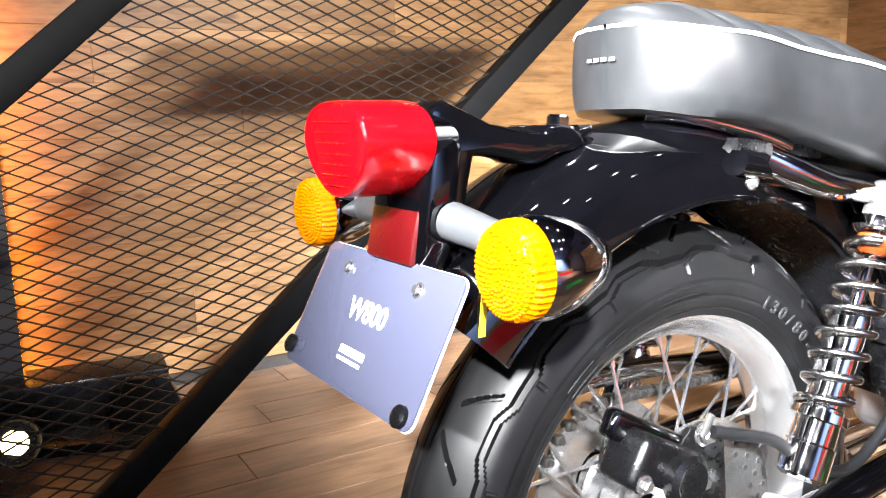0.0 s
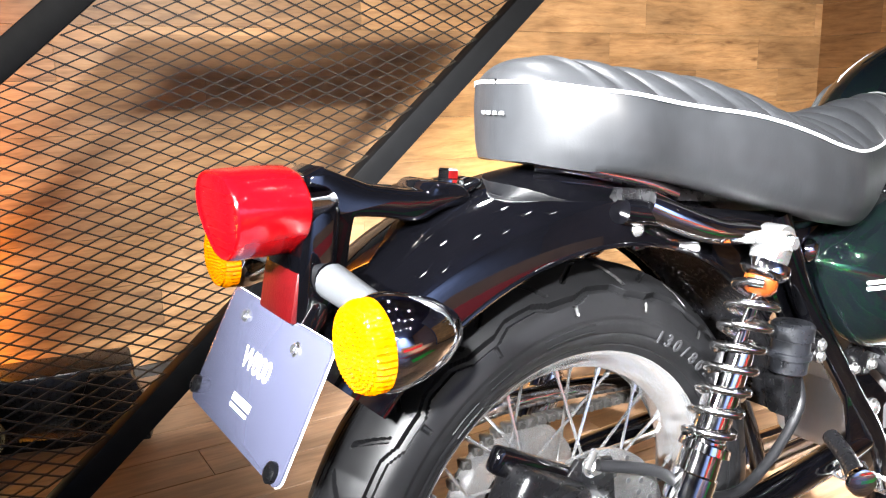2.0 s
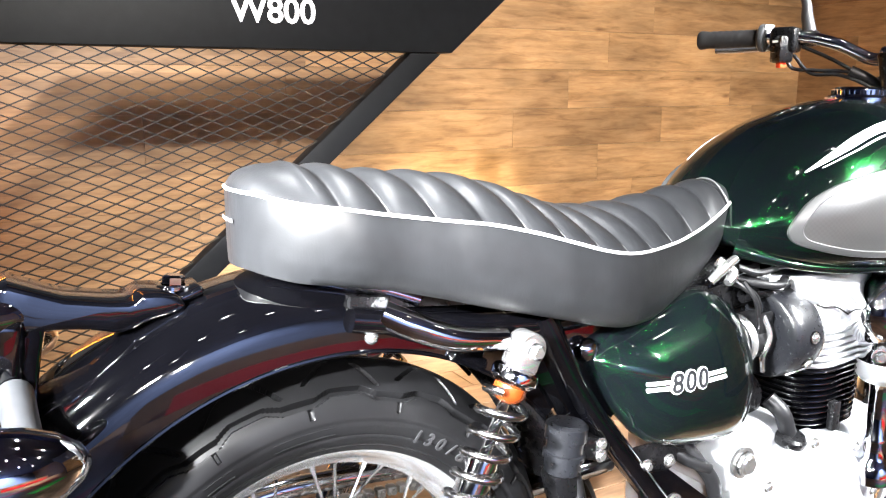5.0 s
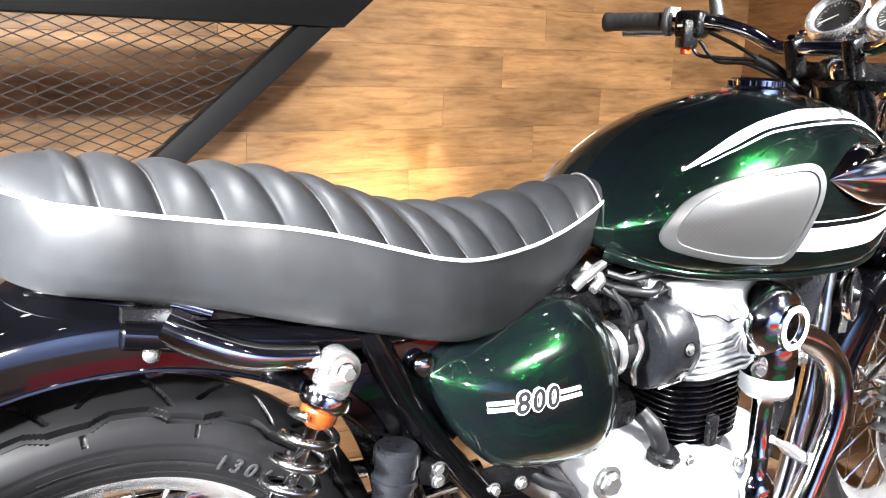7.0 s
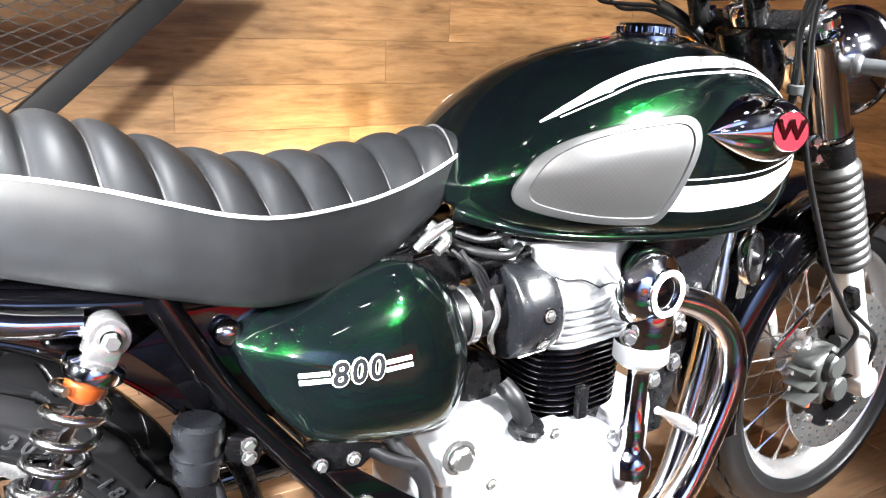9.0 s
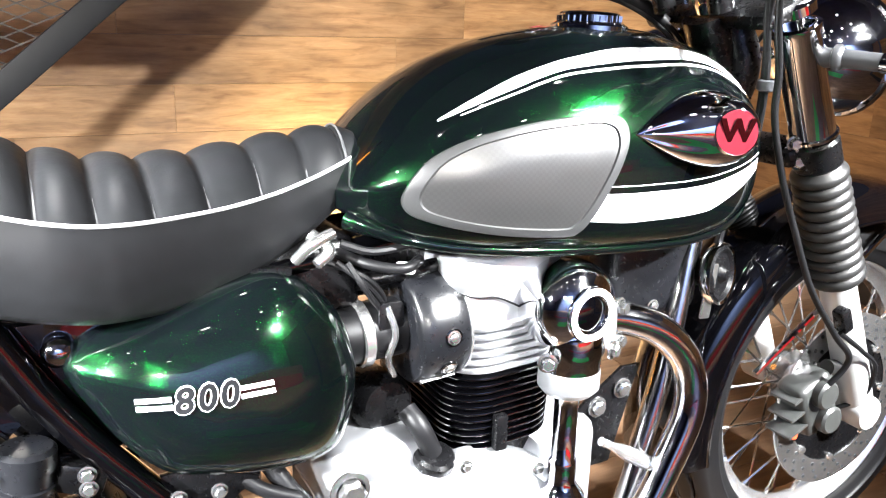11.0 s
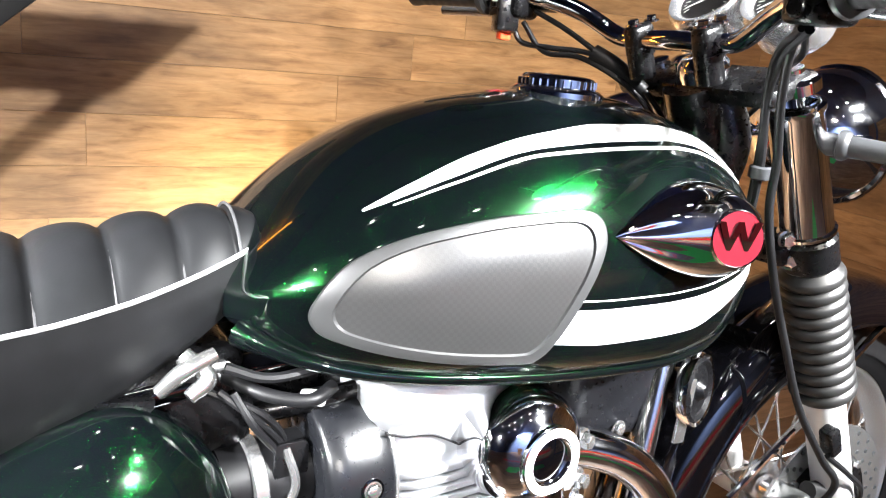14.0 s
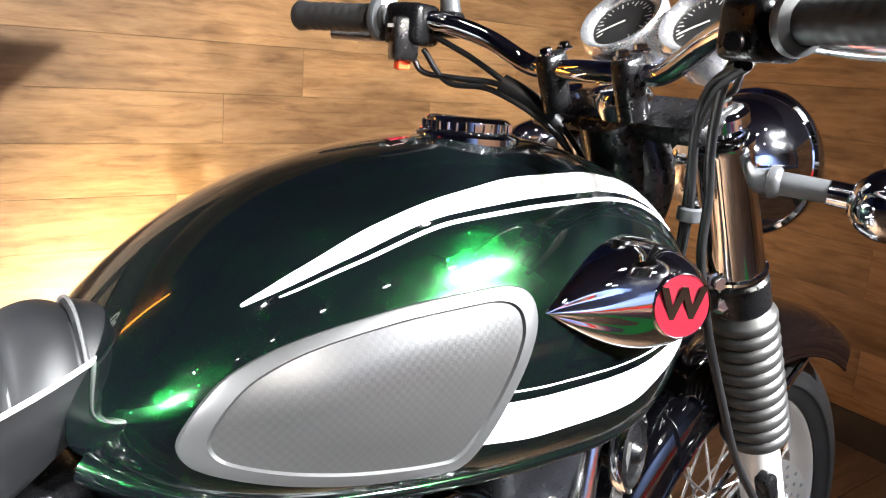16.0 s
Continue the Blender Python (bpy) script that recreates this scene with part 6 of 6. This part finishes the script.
# front signals
for s in (-1, 1):
    y = s * 0.1
    root = fork_at(0.905, y)
    stem = part("signal_stem", tube([root + V((0.008, s * 0.02, 0.004)), root + V((0.02, s * 0.05, 0.004)), root + V((0.04, s * 0.092, 0.001))], [0.0135, 0.0125, 0.012], 20), GREY_PLASTIC, bike, "grey rubber signal stem")
    part("stem_ring", lathe([(0.013, -0.004), (0.017, -0.002), (0.0175, 0.004), (0.015, 0.008), (0.0125, 0.01)], root + V((0.016, s * 0.042, 0.005)), (0.35, s, -0.02), 28), GREY_PLASTIC, stem)
    part("stem_collar", tube([root + V((0.04, s * 0.092, 0.001)), root + V((0.046, s * 0.112, -0.001))], 0.0132, 24, smooth=False), CHROME, stem, "chrome collar")
    part("turn_signal", lathe([(0, -0.045), (0.016, -0.042), (0.028, -0.03), (0.036, -0.01), (0.039, 0.01), (0.039, 0.02)], root + V((0.052, s * 0.146, -0.004)), (1, 0, 0), 40), CHROME, stem, "chrome signal body")
    part("signal_lens", lathe([(0.0385, 0.018), (0.038, 0.03), (0.03, 0.038), (0, 0.042)], root + V((0.052, s * 0.146, -0.004)), (1, 0, 0), 40), AMBER_LENS, stem, "amber lens")
# gauges
for s in (-1, 1):
    c, ax = V((1.255, s * 0.056, 1.062)), V((-0.75, 0, 0.66)).normalized()
    gauge = part("gauge", lathe([(0, -0.055), (0.035, -0.053), (0.048, -0.035), (0.05, -0.004), (0.0535, -0.002), (0.0545, 0.006), (0.0535, 0.013), (0.05, 0.0175), (0.045, 0.0165), (0.038, 0.009), (0.037, 0.003)], c, ax, 48), ALU, bike, "round gauge with chrome bezel")
    dial = part("dial", lathe([(0.0375, 0.003), (0, 0.003)], c, ax, 40), DIAL, gauge, "black dial with white marks")
    bm = bmesh.new()
    gm = frame_of(c + ax * 0.0035, (0, -1, 0), V((0, 0, 1)) - ax * ax.z)
    for i in range(25):
        a = radians(225 - 270 * i / 24)
        l = 0.008 if i % 3 == 0 else 0.004
        block((l, 0.0012, 0.0006), gm @ Matrix.Rotation(a, 4, "Z") @ Matrix.Translation((0.034 - l / 2, 0, 0)), 0, bm)
    part("dial_marks", bm, SIGN_WHITE, dial, smooth=False)
    part("needle", block((0.034, 0.0022, 0.001), gm @ Matrix.Rotation(radians(215), 4, "Z") @ Matrix.Translation((0.014, 0, 0.002)), 0), SIGN_WHITE, dial, smooth=False)
    glass = part("gauge_glass", lathe([(0.0385, 0.0095), (0.02, 0.0115), (0, 0.012)], c, ax, 40), CLEAR_GLASS, gauge)
    glass.visible_shadow = False
# handlebar with controls
bar_r = [(1.136, 0.0, 1.008), (1.136, -0.06, 1.008), (1.132, -0.09, 1.012), (1.112, -0.135, 1.036), (1.085, -0.175, 1.05), (1.06, -0.21, 1.053), (0.998, -0.36, 1.052)]
def turned(s, y):
    """How far a place of the right-hand bar lies ahead of its twin: the steering is turned a little."""
    return 0.13 * abs(y) if s < 0 else 0.0


bar_pts = [V((x, -y, z)) for x, y, z in bar_r[:0:-1]] + [V((x + turned(-1, y), y, z)) for x, y, z in bar_r]
bars = part("handlebar", tube(bar_pts, 0.0115, 18), CHROME, bike, "chrome handlebar with black rubber grips")
for s in (-1, 1):
    part("bar_clamp", block((0.034, 0.024, 0.04), pose(1.136, s * 0.052, 1.006, 0, -20, 0), 0.007, seg=3), SATIN_BLACK, bars, "black handlebar clamp")
    part("clamp_riser", tube([(1.15, s * 0.052, 0.965), (1.138, s * 0.052, 0.995)], 0.016, 16, smooth=False), SATIN_BLACK, bars)
    for dx in (-0.013, 0.014):
        part("clamp_bolt", bolt((1.136 + dx, s * 0.052, 1.026 + dx * 0.3), (-0.3, 0, 1), 0.0065, 0.008), CHROME, bars)
    a, b = V((1.045 + turned(s, 0.246), s * 0.246, 1.0525)), V((0.997 + turned(s, 0.362), s * 0.362, 1.052))
    d = (b - a).normalized()
    L = (b - a).length
    prof = [(0.0115, -0.004), (0.0175, -0.003), (0.018, 0.002), (0.0172, 0.006)] + [(0.0168 + 0.0003 * math.sin(i * 1.3), 0.008 + (L - 0.02) * i / 40) for i in range(41)] + [(0.0178, L - 0.008), (0.0185, L), (0.016, L + 0.004), (0, L + 0.005)]
    part("grip", lathe(prof, a, d, 32), GRIP_RUBBER, bars, "black ribbed rubber grip")
    part("grip_flange", lathe([(0.0165, 0.0), (0.0255, 0.001), (0.0265, 0.004), (0.0255, 0.009), (0.0185, 0.014)], a, d, 32), GREY_PLASTIC, bars, "grey grip flange")
    sw = part("switch_housing", block((0.05, 0.048, 0.052), frame_of((1.062 + turned(s, 0.213), s * 0.213, 1.047), d, (0, 0, 1)), 0.009, seg=3), SATIN_BLACK, bars, "black switch housing")
    part("lever_perch", block((0.03, 0.03, 0.028), frame_of((1.095 + turned(s, 0.185), s * 0.185, 1.05), d, (0, 0, 1)), 0.006), SATIN_BLACK, bars)
    part("lever", tube([(x + turned(s, y), s * y, z) for x, y, z in ((1.115, 0.185, 1.048), (1.105, 0.24, 1.04), (1.082, 0.3, 1.034), (1.05, 0.37, 1.034))], [0.008, 0.0075, 0.0065, 0.0075], 12), ALU, bars, "polished alloy lever")
    stalk = part("mirror_stalk", tube([(1.1, s * 0.19, 1.06), (1.102, s * 0.2, 1.09), (1.1, s * 0.21, 1.13), (1.09, s * 0.27, 1.2), (1.08, s * 0.36, 1.255)], [0.0125, 0.0115, 0.008, 0.006, 0.006], 12), GREY_PLASTIC, bars)
    mirror = part("mirror", lathe([(0.0, 0.022), (0.03, 0.02), (0.052, 0.012), (0.06, 0.0), (0.06, -0.004), (0.057, -0.005)], (1.075, s * 0.4, 1.287), (0.85, s * 0.52, -0.05), 32), GLOSS_BLACK, bars, "round black rear view mirror")
    part("mirror_glass", lathe([(0.057, -0.004), (0, -0.004)], (1.075, s * 0.4, 1.287), (0.85, s * 0.52, -0.05), 32), CHROME, mirror)
    if s > 0:
        part("horn_button", block((0.017, 0.012, 0.016), pose(1.046, 0.208, 1.003), 0.003), RED_SWITCH, sw, "red switch")
        part("switch_lower", block((0.03, 0.036, 0.05), pose(1.048, 0.21, 1.03, 0, 0, -22), 0.005), SATIN_BLACK, sw)
        part("switch_key", block((0.012, 0.02, 0.012), pose(1.035, 0.212, 1.03), 0.003), SATIN_BLACK, sw)
        part("switch_legend", block((0.001, 0.016, 0.004), pose(1.0305, 0.21, 1.044), 0), SIGN_WHITE, sw, smooth=False)
        part("switch_label", block((0.018, 0.0014, 0.022), pose(1.045, 0.2405, 1.066, 20, 0, -20), 0), SIGN_WHITE, sw, smooth=False)
    else:
        part("kill_switch", block((0.02, 0.016, 0.016), pose(1.1, -0.218, 1.084), 0.004), RED_SWITCH, sw, "red stop switch")
        part("starter_button", lathe([(0.009, 0), (0.009, 0.006), (0.007, 0.008), (0, 0.008)], (1.061, -0.21, 1.035), (-1, -0.2, 0.1), 20), SATIN_BLACK, sw)
        part("reservoir", block((0.05, 0.05, 0.03), pose(1.12, -0.19, 1.07, 0, 0, 20), 0.006), SATIN_BLACK, bars, "black brake fluid reservoir")
# cables
for k, pts in enumerate([
    [(1.06, 0.21, 1.02), (1.07, 0.2, 0.995), (1.09, 0.16, 0.99), (1.12, 0.11, 0.985), (1.16, 0.06, 0.95), (1.2, 0.04, 0.9)],
    [(1.08, 0.19, 1.035), (1.1, 0.15, 1.015), (1.12, 0.11, 0.99), (1.155, 0.07, 0.955), (1.19, 0.05, 0.9)],
    [(1.07, 0.2, 1.02), (1.085, 0.17, 0.985), (1.11, 0.12, 0.98), (1.15, 0.065, 0.945), (1.2, 0.03, 0.88)],
    [(1.085, -0.2, 1.02), (1.125, -0.15, 1.0), (1.165, -0.115, 0.96), (1.19, -0.1, 0.9), (1.2, -0.09, 0.82), (1.19, -0.08, 0.74)],
    [(1.09, -0.205, 1.02), (1.13, -0.155, 1.0), (1.172, -0.112, 0.955), (1.197, -0.1, 0.88), (1.205, -0.09, 0.8), (1.2, -0.08, 0.72)],
    [(1.09, -0.2, 1.02), (1.15, -0.16, 1.0), (1.2, -0.1, 0.98), (1.26, -0.05, 0.96), (1.28, 0.0, 0.92)],
    [(1.2, 0.05, 0.95), (1.22, 0.06, 0.86), (1.2, 0.05, 0.75)],
]):
    part("cable", tube(pts, 0.0036 if k != 4 else 0.005, 9), HOSE, bars, "black control cable")
part("cable_sleeve", tube([(1.12, 0.115, 0.988), (1.14, 0.09, 0.972), (1.165, 0.065, 0.945)], 0.012, 12), HOSE, bars)
part("cable_tie", lathe([(0.0095, 0), (0.013, 0.002), (0.013, 0.014), (0.0095, 0.016)], (1.2, -0.1, 0.88), (0.05, 0.1, -1), 20), GREY_PLASTIC, bars)
part("cable_sheath", tube([(1.2, 0.0, 0.97), (1.23, -0.02, 0.9), (1.22, -0.01, 0.82)], 0.03, 16), SATIN_BLACK, bars)

# brackets and fasteners behind the side cover
part("footrest_plate", prism([(0.40, 0.47), (0.46, 0.46), (0.56, 0.38), (0.58, 0.3), (0.5, 0.28), (0.43, 0.36)], frame_of((0, -0.112, 0), (1, 0, 0), (0, 0, 1)), 0.007, 0.0015), GLOSS_BLACK, bike, "gloss black footrest plate")
part("side_plate", prism([(0.40, 0.50), (0.44, 0.50), (0.5, 0.475), (0.47, 0.455), (0.41, 0.46)], frame_of((0, -0.105, 0), (1, 0, 0), (0, 0, 1)), 0.005, 0.001), SATIN_BLACK, bike)
for x, z, r in ((0.415, 0.478, 0.006), (0.455, 0.476, 0.006), (0.545, 0.345, 0.012), (0.47, 0.41, 0.009)):
    part("plate_bolt", bolt((x, -0.12, z), (0, -1, 0), r, 0.008), STEEL, bike)
part("breather_hose", tube([(0.5, -0.07, 0.5), (0.53, -0.1, 0.45), (0.56, -0.11, 0.4), (0.565, -0.1, 0.3)], 0.011, 12), HOSE, bike)
part("case_hose", tube([(0.46, -0.09, 0.49), (0.5, -0.11, 0.46), (0.54, -0.115, 0.44)], 0.008, 10), HOSE, bike)

# ---- floor planks ----
for k in range(29):
    y1 = WALL_V - 0.004 - 0.148 * k
    y0 = y1 - 0.148
    cuts = [-2.0, -1.9 + ((k * 0.433) % 1.0)]
    while cuts[-1] < 3.3:
        cuts.append(cuts[-1] + 1.02)
    for a, b in zip(cuts, cuts[1:]):
        bm, cu, cw = plank("plank", a, min(b, 3.3), y0, y1, 0.006, 0.0009)
        ob = part("plank", bm, FLOOR_WOOD, floor, smooth=False)
        ob.matrix_basis = WALL @ Matrix.Translation((cu, cw, -0.006))
